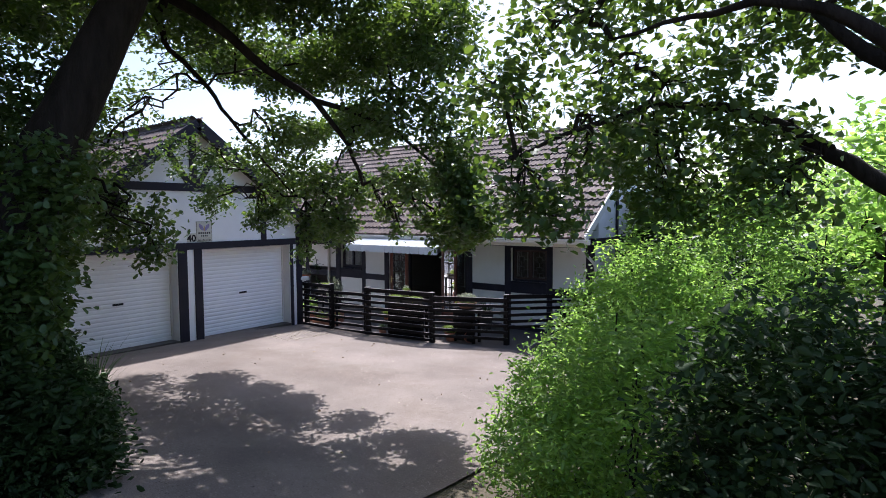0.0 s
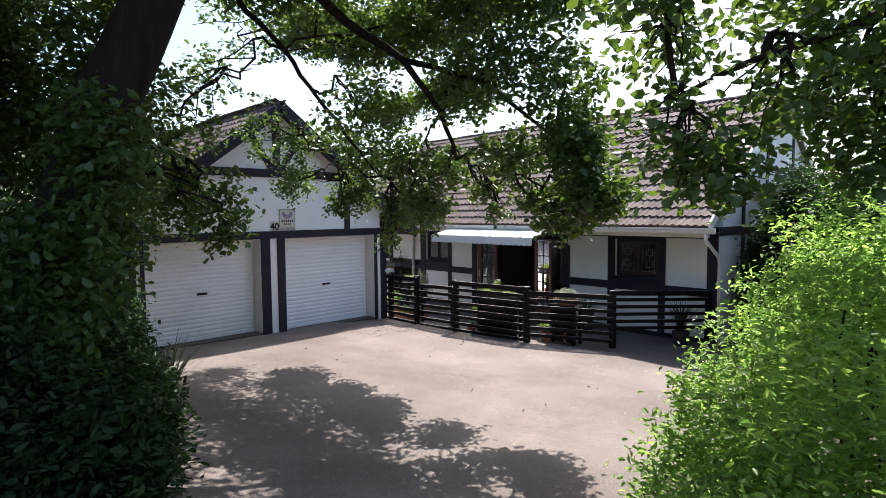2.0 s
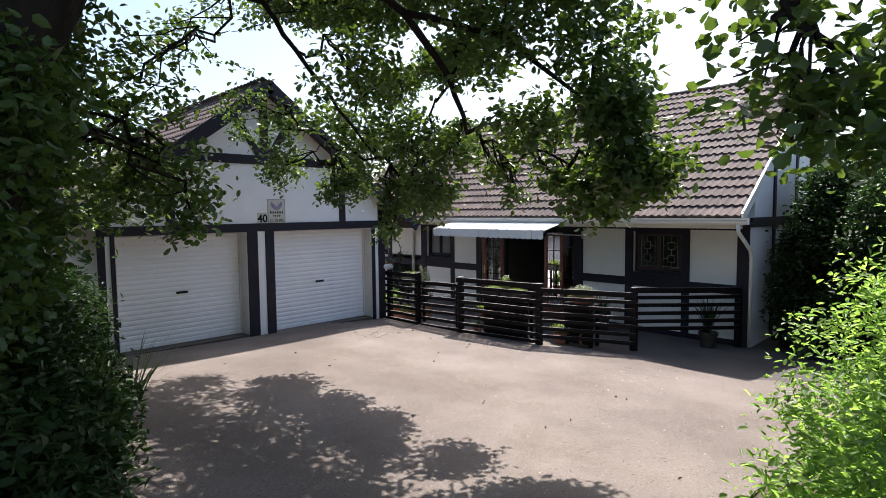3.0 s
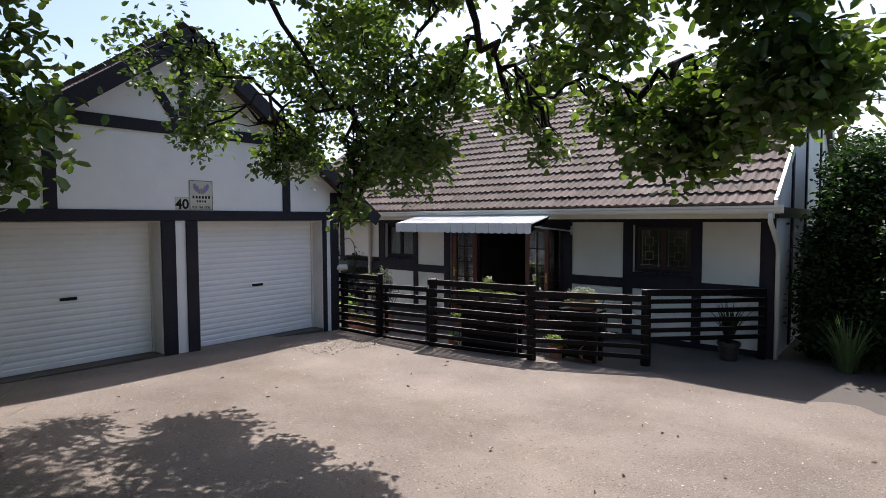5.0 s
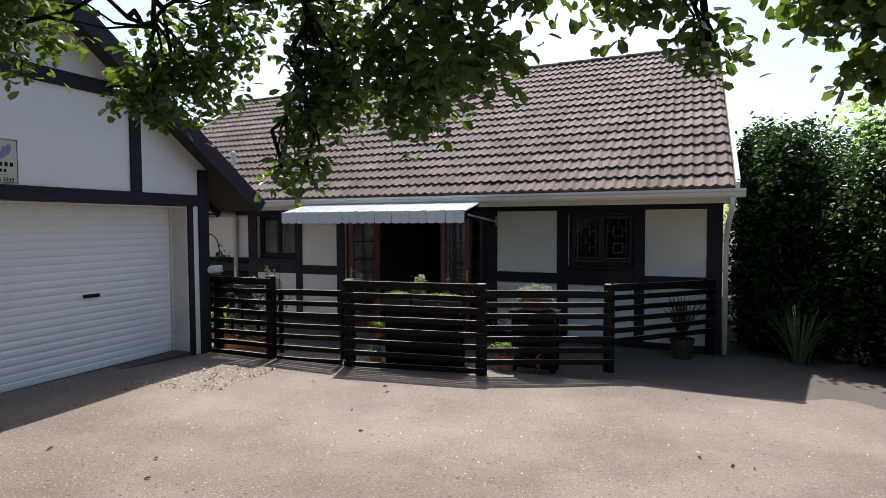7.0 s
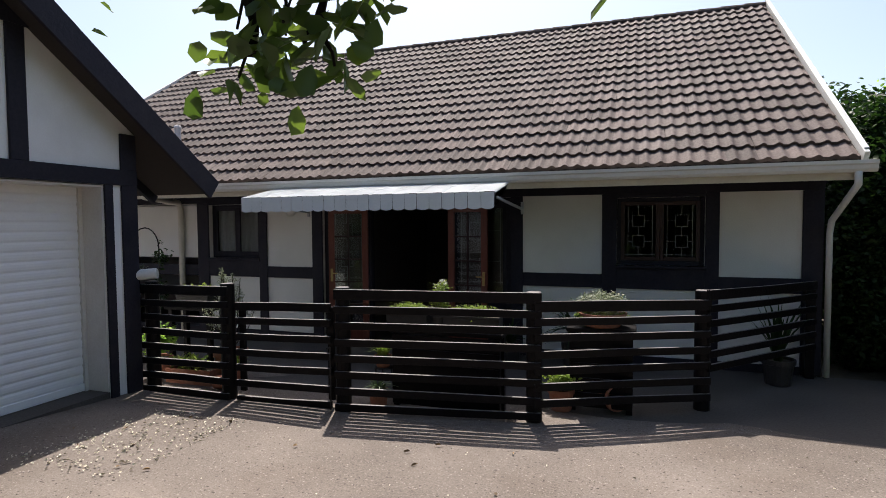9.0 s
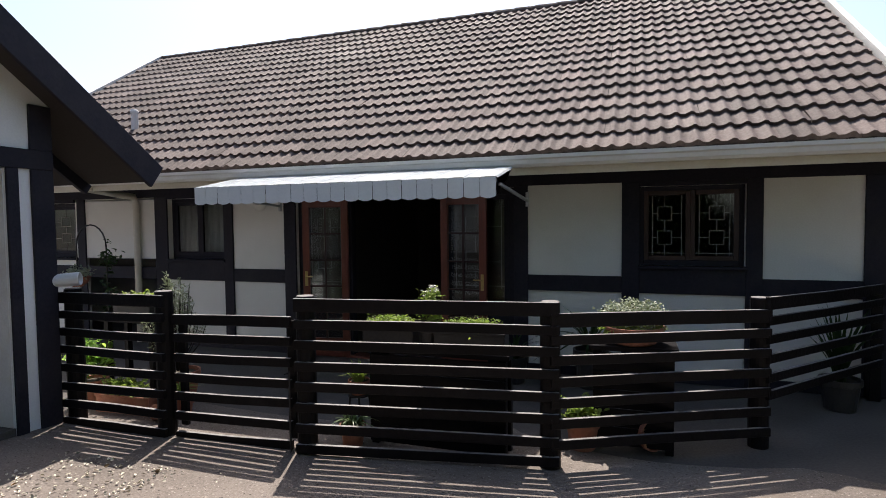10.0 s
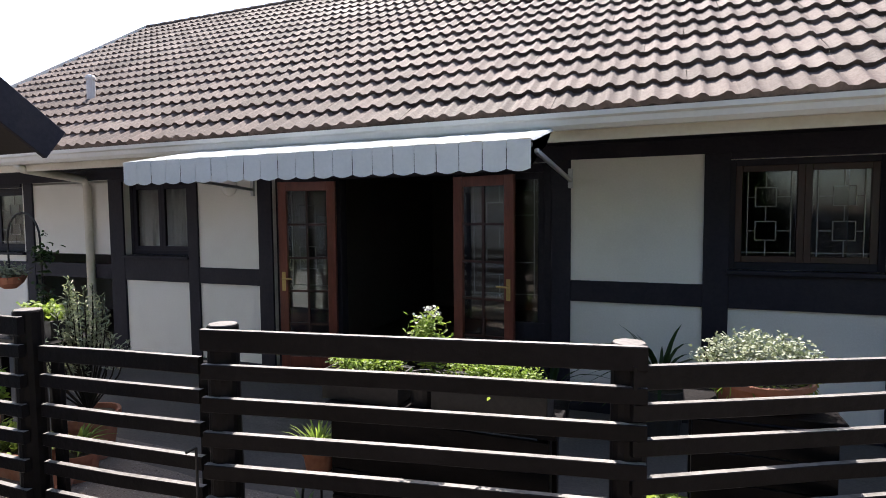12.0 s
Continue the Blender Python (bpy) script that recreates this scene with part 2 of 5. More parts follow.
def tube(bm, pts, radii, sides=8, cap=True):
    """A tapered tube along a line of points."""
    pts = [Vector(p) for p in pts]
    rings = []
    ref = Vector((0.3, 0.5, 0.81)).normalized()
    for i, p in enumerate(pts):
        d = (pts[min(i + 1, len(pts) - 1)] - pts[max(i - 1, 0)]).normalized()
        if abs(d.dot(ref)) > 0.95:
            ref = Vector((0.9, -0.2, 0.1)).normalized()
        s = d.cross(ref).normalized()
        u = s.cross(d)
        r = radii[i] if isinstance(radii, (list, tuple)) else radii
        rings.append([bm.verts.new(p + r * (math.cos(2 * math.pi * k / sides) * s + math.sin(2 * math.pi * k / sides) * u)) for k in range(sides)])
    for a, b in zip(rings, rings[1:]):
        for k in range(sides):
            bm.faces.new((a[k], a[(k + 1) % sides], b[(k + 1) % sides], b[k]))
    if cap:
        bm.faces.new(rings[0][::-1])
        bm.faces.new(rings[-1])
    return bm


def spin(bm, profile, centre, sides=20):
    """A turned body: rows of (radius, height) round a vertical axis."""
    cx, cy, cz = centre
    rings = [[bm.verts.new((cx + r * math.cos(2 * math.pi * k / sides), cy + r * math.sin(2 * math.pi * k / sides), cz + h)) for k in range(sides)] for r, h in profile]
    for a, b in zip(rings, rings[1:]):
        for k in range(sides):
            bm.faces.new((a[k], a[(k + 1) % sides], b[(k + 1) % sides], b[k]))
    bm.faces.new(rings[0][::-1])
    bm.faces.new(rings[-1])
    return bm


def wall_sheet(bm, axis, at, thick, u0, u1, z0, z1, holes):
    """A wall of real thickness with rectangular openings. axis 'y': it stands at y = at and runs along x."""
    us = sorted({u0, u1, *[h[0] for h in holes], *[h[2] for h in holes]})
    zs = sorted({z0, z1, *[h[1] for h in holes], *[h[3] for h in holes]})
    for ua, ub in zip(us, us[1:]):
        for za, zb in zip(zs, zs[1:]):
            cu, cz = (ua + ub) / 2, (za + zb) / 2
            if any(h[0] < cu < h[2] and h[1] < cz < h[3] for h in holes):
                continue
            if axis == "y":
                box(bm, ua, at, za, ub, at + thick, zb)
            else:
                box(bm, at - thick, ua, za, at, ub, zb)
    bmesh.ops.remove_doubles(bm, verts=bm.verts, dist=0.0005)
    inner = [f for f in bm.faces if all(len(e.link_faces) > 2 for e in f.edges)]
    bmesh.ops.delete(bm, geom=inner, context="FACES_ONLY")
    return bm


RNG = np.random.default_rng(7)


def leaves_mesh(name, centres, length, width, mat, droop=0.35, flat=0.5, rng=RNG, curl=0.12, vary=0.35):
    """One mesh of many folded leaves, one at each centre."""
    c = np.asarray(centres, dtype=np.float64)
    n = len(c)
    d = rng.normal(size=(n, 3))
    d[:, 2] = d[:, 2] * flat - droop
    d /= np.linalg.norm(d, axis=1)[:, None]
    up = rng.normal(size=(n, 3)) * 0.6 + np.array([0, 0, 1.0])
    s = np.cross(d, up)
    s /= np.linalg.norm(s, axis=1)[:, None] + 1e-9
    nrm = np.cross(s, d)
    L = length * (1 + vary * rng.uniform(-1, 1, n))[:, None]
    W = width * (1 + vary * rng.uniform(-1, 1, n))[:, None]
    fold = curl * L
    v = np.empty((n, 6, 3))
    v[:, 0] = c
    v[:, 1] = c + d * L * 0.38 + s * W * 0.42 + nrm * fold * 0.8
    v[:, 2] = c + d * L * 0.80 + s * W * 0.46 + nrm * fold * 0.5
    v[:, 3] = c + d * L - nrm * fold * 0.6
    v[:, 4] = c + d * L * 0.80 - s * W * 0.46 + nrm * fold * 0.5
    v[:, 5] = c + d * L * 0.38 - s * W * 0.42 + nrm * fold * 0.8
    me = bpy.data.meshes.new(name)
    me.vertices.add(n * 6)
    me.vertices.foreach_set("co", v.reshape(-1))
    base = (np.arange(n) * 6)[:, None]
    loops = np.concatenate([base + np.array([[0, 1, 2, 3]]), base + np.array([[0, 3, 4, 5]])], axis=1).reshape(-1)
    me.loops.add(n * 8)
    me.loops.foreach_set("vertex_index", loops.astype(np.int32))
    me.polygons.add(n * 2)
    me.polygons.foreach_set("loop_start", (np.arange(n * 2) * 4).astype(np.int32))
    me.update(calc_edges=True)
    me.validate()
    me.materials.append(mat)
    return me


def leaves(name, centres, length, width, mat, parent, label="", **kw):
    ob = new(name, leaves_mesh(name, centres, length, width, mat, **kw))
    ob.parent = parent
    ob.matrix_parent_inverse = parent.matrix_basis.inverted()
    return tagged(ob, label=label)


def clumps(blobs, clump, spread, rng=RNG, shell=0.35, squash=0.8):
    """Leaf places: in every blob (x, y, z, rx, ry, rz, count) small clumps, more of them towards its skin."""
    out = []
    for x, y, z, rx, ry, rz, cnt in blobs:
        k = max(1, int(cnt / clump))
        p = rng.normal(size=(k, 3))
        p /= np.linalg.norm(p, axis=1)[:, None]
        r = rng.uniform(shell, 1.0, k)[:, None] ** 0.6
        cc = p * r * np.array([rx, ry, rz]) + np.array([x, y, z])
        q = rng.normal(size=(k, clump, 3)) * spread * np.array([1, 1, squash]) * rng.uniform(0.6, 1.3, (k, 1, 1))
        out.append((cc[:, None, :] + q).reshape(-1, 3))
    return np.concatenate(out)


def blades(bm, base, count, length, width, rng, lean=0.7, arch=0.5, z_jit=0.0, base_r=0.05):
    """A tuft of arching strap leaves."""
    bx, by, bz = base
    for i in range(count):
        a = rng.uniform(0, 2 * math.pi)
        L = length * rng.uniform(0.6, 1.1)
        ln = lean * rng.uniform(0.4, 1.2)
        w = width * rng.uniform(0.7, 1.2)
        dx, dy = math.cos(a), math.sin(a)
        px, py = -dy, dx
        ob = rng.uniform(0, base_r)
        prev = None
        for k in range(6):
            t = k / 5
            h = L * (t * (1 - 0.25 * ln) - arch * ln * t * t * 0.8)
            o = ob + L * ln * 0.75 * t * (0.4 + 0.6 * t)
            ww = w * (1 - t) ** 0.6 * (0.6 + 0.8 * min(t * 3, 1)) + 0.001
            l_ = bm.verts.new((bx + dx * o + px * ww, by + dy * o + py * ww, bz + h))
            r_ = bm.verts.new((bx + dx * o - px * ww, by + dy * o - py * ww, bz + h))
            if prev:
                bm.faces.new((prev[0], prev[1], r_, l_))
            prev = (l_, r_)
    return bm


def ground_z(y, x=6.0):
    """The driveway falls towards the house, steeper near the street, and lies flatter along the garage."""
    s = min(max(-y - 4.3, -2.2), 13.0)
    z = 0.055 * s - 0.02
    if s > 3.4:
        q = min(s, 9.5) - 3.4
        z += 0.021 * q * q + max(0, s - 9.5) * 0.12
    if z > 0:
        k = min(max((x - 0.3) / 2.8, 0.0), 1.0)
        z *= 0.24 + 0.76 * k * k * (3 - 2 * k)
    return z


def sheet(bm, xs, ys, lift, jitter=0.0):
    grid = [[bm.verts.new((x, y, ground_z(y, x) + lift + (noise.noise(Vector((x * 0.9, y * 0.9, 3.0))) * jitter if jitter else 0))) for x in xs] for y in ys]
    for a, b in zip(grid, grid[1:]):
        for i in range(len(xs) - 1):
            bm.faces.new((a[i], a[i + 1], b[i + 1], b[i]))
    return bm


# ---- ground ----
def frange(a, b, step):
    n = max(1, int(round((b - a) / step)))
    return [a + (b - a) * i / n for i in range(n + 1)]


gx = [-600, -200, -60] + frange(-30, 30, 1.0) + [60, 200, 600]
gy = [-600, -200, -60] + frange(-30, 20, 0.5) + [60, 200, 600]
ground = part("ground", sheet(bmesh.new(), gx, gy, -0.035), SOIL)
tagged(ground, "dark leafy garden soil around the driveway", "ground", kind="structure")
drive_bm = sheet(bmesh.new(), frange(-0.21, 9.3, 0.25), frange(-17.0, -1.9, 0.25), 0.0, 0.012)
driveway = part("driveway", drive_bm, DRIVE)
tagged(driveway, "worn brown-grey asphalt driveway sloping down to the house", "driveway", kind="structure")
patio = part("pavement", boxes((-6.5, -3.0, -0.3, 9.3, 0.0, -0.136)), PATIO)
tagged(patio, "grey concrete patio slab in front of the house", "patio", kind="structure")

# ---- house ----
house = thing("house", (1.0, 0, -0.14), "white half-timbered house with a brown tiled gable roof", "house")
FLOOR, WALLTOP = -0.136, 2.36
holes = [(-5.1, 1.17, -3.72, 2.06), (-1.8, 1.17, -0.76, 2.08), (0.46, FLOOR, 3.52, 2.1), (4.95, 1.17, 6.02, 2.06)]
wall_front = part("wall", wall_sheet(bmesh.new(), "y", 0.0, 0.22, -5.7, 7.3, -0.3, WALLTOP, holes), CREAM, house)
EAVE_Y, EAVE_Z, RIDGE_Y, RIDGE_Z = -0.80, 2.40, 4.14, 5.72
ROOF_L, ROOF_R = -5.95, 7.42
pitch_len = math.hypot(RIDGE_Y - EAVE_Y, RIDGE_Z - EAVE_Z)
BACK_Y = 2 * RIDGE_Y


def gable_wall(x0, x1, ya, yb, zlow, zeave, ymid, ztop):
    """A wall with a pointed top, x0 to x1 thick."""
    bm = bmesh.new()
    prof = [(ya, zlow), (yb, zlow), (yb, zeave), (ymid, ztop), (ya, zeave)]
    a = [bm.verts.new((x0, y, z)) for y, z in prof]
    b = [bm.verts.new((x1, y, z)) for y, z in prof]
    bm.faces.new(a)
    bm.faces.new(b[::-1])
    for i in range(5):
        j = (i + 1) % 5
        bm.faces.new((a[j], a[i], b[i], b[j]))
    bmesh.ops.recalc_face_normals(bm, faces=bm.faces)
    return bm


ROOF_TAN = (RIDGE_Z - EAVE_Z) / (RIDGE_Y - EAVE_Y)
wz = EAVE_Z + ROOF_TAN * (0 - EAVE_Y) - 0.1
part("wall", gable_wall(7.08, 7.3, 0.22, BACK_Y, -0.3, wz + 0.1, RIDGE_Y, RIDGE_Z - 0.1), WHITE, house)
part("wall", gable_wall(-5.7, -5.48, 0.22, BACK_Y, -0.3, wz + 0.1, RIDGE_Y, RIDGE_Z - 0.1), WHITE, house)
part("wall", boxes((-5.48, BACK_Y - 0.22, -0.3, 7.08, BACK_Y, wz)), WHITE, house)
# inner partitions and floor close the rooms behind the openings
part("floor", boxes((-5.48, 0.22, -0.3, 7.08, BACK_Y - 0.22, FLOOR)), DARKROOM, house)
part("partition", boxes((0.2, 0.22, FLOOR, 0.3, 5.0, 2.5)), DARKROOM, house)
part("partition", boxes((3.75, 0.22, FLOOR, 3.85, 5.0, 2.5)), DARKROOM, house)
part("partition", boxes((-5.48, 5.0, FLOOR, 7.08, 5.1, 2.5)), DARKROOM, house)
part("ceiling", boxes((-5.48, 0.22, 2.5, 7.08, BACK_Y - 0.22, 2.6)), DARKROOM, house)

# timber facing, proud of the plaster
PROUD = -0.028
for x0, x1 in ((-3.66, -3.49), (-2.04, -1.8), (-0.76, -0.6), (0.27, 0.46), (3.52, 3.69), (4.76, 4.95), (6.02, 6.18), (7.08, 7.3)):
    part("timber_post", boxes((x0, PROUD, -0.13, x1, 0.0, 2.11), bevel=0.005), TIMBER, house)
part("timber_beam", boxes((-5.7, PROUD - 0.003, 2.11, 7.3, 0.0, 2.36), bevel=0.004), TIMBER, house)
for x0, x1 in ((-3.49, -2.04), (-0.6, 0.27), (3.69, 4.76), (6.18, 7.08), (-5.7, -3.66)):
    part("timber_rail", boxes((x0, PROUD + 0.003, 0.86, x1, 0.0, 1.045), bevel=0.004), TIMBER, house)
for x0, x1 in ((-1.8, -0.76), (4.95, 6.02)):
    part("timber_rail", boxes((x0, PROUD + 0.003, 0.86, x1, 0.0, 1.17), bevel=0.004), TIMBER, house)
for x0, x1 in ((-3.49, -2.04), (-1.8, -0.76), (-0.6, 0.27), (3.69, 4.76), (4.95, 6.02), (6.18, 7.08)):
    part("timber_sill", boxes((x0, PROUD + 0.003, -0.134, x1, 0.0, -0.03), bevel=0.004), TIMBER, house)
for x0, x1, z0 in ((-1.8, -0.76, 2.08), (4.95, 6.02, 2.06), (-5.1, -3.72, 2.06), (0.46, 3.52, 2.1)):
    part("timber_rail", boxes((x0, PROUD + 0.001, z0, x1, 0.0, 2.1105)), TIMBER, house)
# timber on the gable end
for y0, y1, z0, z1 in ((0.0, 8.2, 2.18, 2.36), ):
    part("timber_beam", boxes((7.3, y0, z0, 7.33, y1, z1), bevel=0.004), TIMBER, house)
for y0, y1, z1 in ((1.35, 1.5, 3.7), (3.0, 3.15, 4.8), (5.2, 5.35, 4.8)):
    part("timber_post", boxes((7.3, y0, 2.36, 7.332, y1, z1), bevel=0.004), TIMBER, house)
    part("timber_post", boxes((7.3, y0, -0.13, 7.332, y1, 2.18), bevel=0.004), TIMBER, house)


def leadwork(x0, x1, z0, z1, y, flip=False):
    """Lead strips: an outer border, a stem and two small squares on it."""
    bm = bmesh.new()
    t = 0.0036

    def h(xa, xb, z):
        box(bm, xa, y - 0.004, z - t, xb, y + 0.004, z + t)

    def v(x, za, zb):
        box(bm, x - t, y - 0.0045, za, x + t, y + 0.0045, zb)
    w, hh = x1 - x0, z1 - z0
    xm = x0 + w * (0.56 if flip else 0.44)
    bx = w * 0.19
    v(x0 + 0.04, z0, z1), v(x1 - 0.04, z0, z1), h(x0, x1, z0 + 0.03)
    for zc in (z0 + hh * 0.70, z0 + hh * 0.30):
        h(xm - bx, xm + bx, zc - hh * 0.11), h(xm - bx, xm + bx, zc + hh * 0.11)
        v(xm - bx, zc - hh * 0.11, zc + hh * 0.11), v(xm + bx, zc - hh * 0.11, zc + hh * 0.11)
        h(x0 + 0.04, xm - bx, zc), h(xm + bx, x1 - 0.04, zc)
    v(xm, z0 + hh * 0.81, z1), v(xm, z0 + hh * 0.41, z0 + hh * 0.59), v(xm, z0, z0 + hh * 0.19)
    return bm


def window(x0, z0, x1, z1, panes, frame_mat, sash_mat, lead, name="window", y=0.08):
    """A window unit with its frame, sashes, panes and lead."""
    fr = bmesh.new()
    for a in ((x0, y, z0, x0 + 0.05, y + 0.08, z1), (x1 - 0.05, y, z0, x1, y + 0.08, z1), (x0 + 0.05, y, z1 - 0.05, x1 - 0.05, y + 0.08, z1), (x0 + 0.05, y, z0, x1 - 0.05, y + 0.08, z0 + 0.06)):
        box(fr, *a, bevel=0.004)
    w = part(name, fr, frame_mat, house)
    part("sill", boxes((x0 - 0.02, -0.06, z0 - 0.035, x1 + 0.02, y, z0), bevel=0.005), frame_mat, w)
    n = panes
    step = (x1 - x0 - 0.1) / n
    for i in range(n):
        a, b = x0 + 0.05 + i * step, x0 + 0.05 + (i + 1) * step
        s = bmesh.new()
        e = 0.05
        for r in ((a, y + 0.01, z0 + 0.06, a + e, y + 0.05, z1 - 0.05), (b - e, y + 0.01, z0 + 0.06, b, y + 0.05, z1 - 0.05), (a + e, y + 0.01, z1 - 0.05 - e, b - e, y + 0.05, z1 - 0.05), (a + e, y + 0.01, z0 + 0.06, b - e, y + 0.05, z0 + 0.06 + e)):
            box(s, *r, bevel=0.003)
        part("sash", s, sash_mat, w)
        pane = part("pane", boxes((a + e, y + 0.024, z0 + 0.06 + e, b - e, y + 0.030, z1 - 0.05 - e)), GLASS, w)
        pane.visible_shadow = False
        if lead:
            part("leadwork", leadwork(a + e, b - e, z0 + 0.06 + e, z1 - 0.05 - e, y + 0.018, i % 2 == 1), LEAD, w, "grey lead strips in the pane")
    return w


window(-5.1, 1.17, -3.72, 2.06, 2, TIMBER, TIMBER, True)
window(-1.8, 1.17, -0.76, 2.08, 2, TIMBER, TIMBER, False)
window(4.95, 1.17, 6.02, 2.06, 2, TIMBER, DARKRED, True)
# net curtain behind the small window
cb = bmesh.new()
cols = [[cb.verts.new((-1.72 + 0.88 * i / 44, 0.2 + 0.015 * math.sin(i * 1.1), z)) for z in (1.2, 2.05)] for i in range(45)]
for a, b in zip(cols, cols[1:]):
    cb.faces.new((a[0], b[0], b[1], a[1]))
bmesh.ops.solidify(cb, geom=cb.faces[:], thickness=0.002)
tagged(part("net_curtain", cb, CURTAIN), "grey net curtain hanging behind the small window", "curtain")


def glazed_panel(cols, rows, w, h, stile, y, bottom, bars):
    """Bars of a glazed panel in its own plane: the frame's boxes and the panes' boxes."""
    fr = [(0, -y, 0, stile, y, h), (w - stile, -y, 0, w, y, h), (stile, -y, h - stile, w - stile, y, h), (stile, -y, 0, w - stile, y, bottom)]
    gw, gh = w - 2 * stile, h - stile - bottom
    bar = [(stile + gw * i / cols - bars, -y * 0.6, bottom, stile + gw * i / cols + bars, y * 0.6, h - stile) for i in range(1, cols)]
    bar += [(stile, -y * 0.55, bottom + gh * j / rows - bars, w - stile, y * 0.55, bottom + gh * j / rows + bars) for j in range(1, rows)]
    return fr, bar, (stile, -0.003, bottom, w - stile, 0.003, h - stile)


# entrance: fixed frame, leaded sidelights, two glazed leaves folded open
entr = part("door", boxes((0.54, 0.05, 2.02, 3.44, 0.17, 2.1), bevel=0.004), TIMBER, house)
for x0, x1, z1 in ((0.46, 0.54, 2.1), (3.44, 3.52, 2.1), (1.2, 1.29, 2.02), (2.56, 2.65, 2.02)):
    part("door_frame", boxes((x0, 0.05, FLOOR, x1, 0.17, z1), bevel=0.004), TIMBER, entr)
part("threshold", boxes((0.54, -0.02, FLOOR, 3.44, 0.2, FLOOR + 0.03), bevel=0.004), REDWOOD, entr)
for x0, x1 in ((0.54, 1.2), (2.65, 3.44)):
    sl = boxes((x0, 0.08, FLOOR, x1, 0.14, 0.62), (x0, 0.08, 0.62, x0 + 0.06, 0.14, 2.02), (x1 - 0.06, 0.08, 0.62, x1, 0.14, 2.02), (x0 + 0.06, 0.08, 1.96, x1 - 0.06, 0.14, 2.02), bevel=0.003)
    part("sidelight", sl, TIMBER, entr)
    pn = part("pane", boxes((x0 + 0.06, 0.105, 0.62, x1 - 0.06, 0.111, 1.96)), GLASS, entr)
    pn.visible_shadow = False
    part("leadwork", leadwork(x0 + 0.06, x1 - 0.06, 0.85, 1.96, 0.098), LEAD, entr, "grey lead strips in the sidelight")


def door_leaf(m, handle_u):
    fr, bar, pane = glazed_panel(2, 5, 0.63, 2.1, 0.095, 0.022, 0.24, 0.011)
    bm = bmesh.new()
    for r in fr:
        box(bm, *r, bevel=0.003)
    bmesh.ops.transform(bm, matrix=m, verts=bm.verts)
    leaf = part("leaf", bm, REDWOOD, entr, "red varnished glazed leaf, folded open")
    bm = bmesh.new()
    for r in bar:
        box(bm, *r)
    bmesh.ops.transform(bm, matrix=m, verts=bm.verts)
    part("glazing_bar", bm, DARKRED, leaf)
    bm = boxes(pane)
    bmesh.ops.transform(bm, matrix=m, verts=bm.verts)
    p = part("pane", bm, GLASS, leaf)
    p.visible_shadow = False
    bm = boxes((handle_u - 0.02, 0.022, 0.95, handle_u + 0.02, 0.03, 1.15), bevel=0.002)
    tube(bm, [(handle_u, 0.03, 1.08), (handle_u, 0.07, 1.08), (handle_u - 0.1, 0.07, 1.08)], 0.009, 8)
    bmesh.ops.transform(bm, matrix=m, verts=bm.verts)
    part("handle", bm, BRASS, leaf, "tarnished brass handle")


door_leaf(pose(1.27, -0.01, FLOOR + 0.03, 0, 0, 193), 0.58)
door_leaf(pose(2.58, 0.01, FLOOR + 0.03, 0, 0, -10) @ Matrix.Diagonal((1, -1, 1, 1)), 0.58)

# ---- roof: double-roll tiles in courses ----
TW, TE, TLEN = 0.3095, 0.333, 0.40
ROLL = []
for i in range(13):
    u = i / 12
    k = (u * 2) % 1.0 if u < 1 else 0.0
    hgt = math.sin(math.pi * (k - 0.25) / 0.58) * 0.030 if 0.25 < k < 0.83 else 0.0
    ROLL.append((u * TW, max(0, hgt)))


def tile_mesh_arrays():
    """One tile: the rolled sheet, its thick lower lip, at the origin; u across, v up the slope, w off the roof."""
    vs, fs = [], []
    n = len(ROLL)
    for u, h in ROLL:
        vs.append((u, 0.0, h + 0.050))
    for u, h in ROLL:
        vs.append((u, TLEN, h + 0.010))
    for u, h in ROLL:
        vs.append((u, 0.004, h * 0.55 + 0.004))
    for u, h in ROLL:
        vs.append((u, 0.0, h + 0.050))
    for i in range(n - 1):
        fs.append((i, i + 1, n + i + 1, n + i))
        fs.append((2 * n + i, 2 * n + i + 1, 3 * n + i + 1, 3 * n + i))
    return np.array(vs), fs


TV, TF = tile_mesh_arrays()
tile_data = bpy.data.meshes.new("tile")
tile_data.from_pydata(TV.tolist(), [], TF)
tile_data.materials.append(TILE)
tile_data.polygons.foreach_set("use_smooth", [i % 2 == 0 for i in range(len(TF))])


def roof_frame(origin, along, upslope):
    a, u = Vector(along).normalized(), Vector(upslope).normalized()
    w = a.cross(u)
    m = Matrix((a, u, w)).transposed().to_4x4()
    m.translation = origin
    return m


def joined_tiles(name, frame_m, cells, parent):
    """Tiles of one slope in one mesh."""
    verts, faces = [], []
    R = np.array(frame_m.to_3x3())
    o = np.array(frame_m.translation)
    for i, j in cells:
        jit = RNG.normal(size=3) * np.array([0.002, 0.004, 0.0015])
        p = (TV + np.array([i * TW, j * TE, 0]) + jit) @ R.T + o
        base = len(verts)
        verts.extend(p.tolist())
        faces.extend([tuple(base + k for k in f) for f in TF])
    me = bpy.data.meshes.new(name)
    me.from_pydata(verts, [], faces)
    me.materials.append(TILE)
    me.polygons.foreach_set("use_smooth", [i % 2 == 0 for i in range(len(me.polygons))])
    ob = new(name, me)
    ob.parent = parent
    ob.matrix_parent_inverse = parent.matrix_basis.inverted()
    tagged(ob, kind="stuff")
    return ob


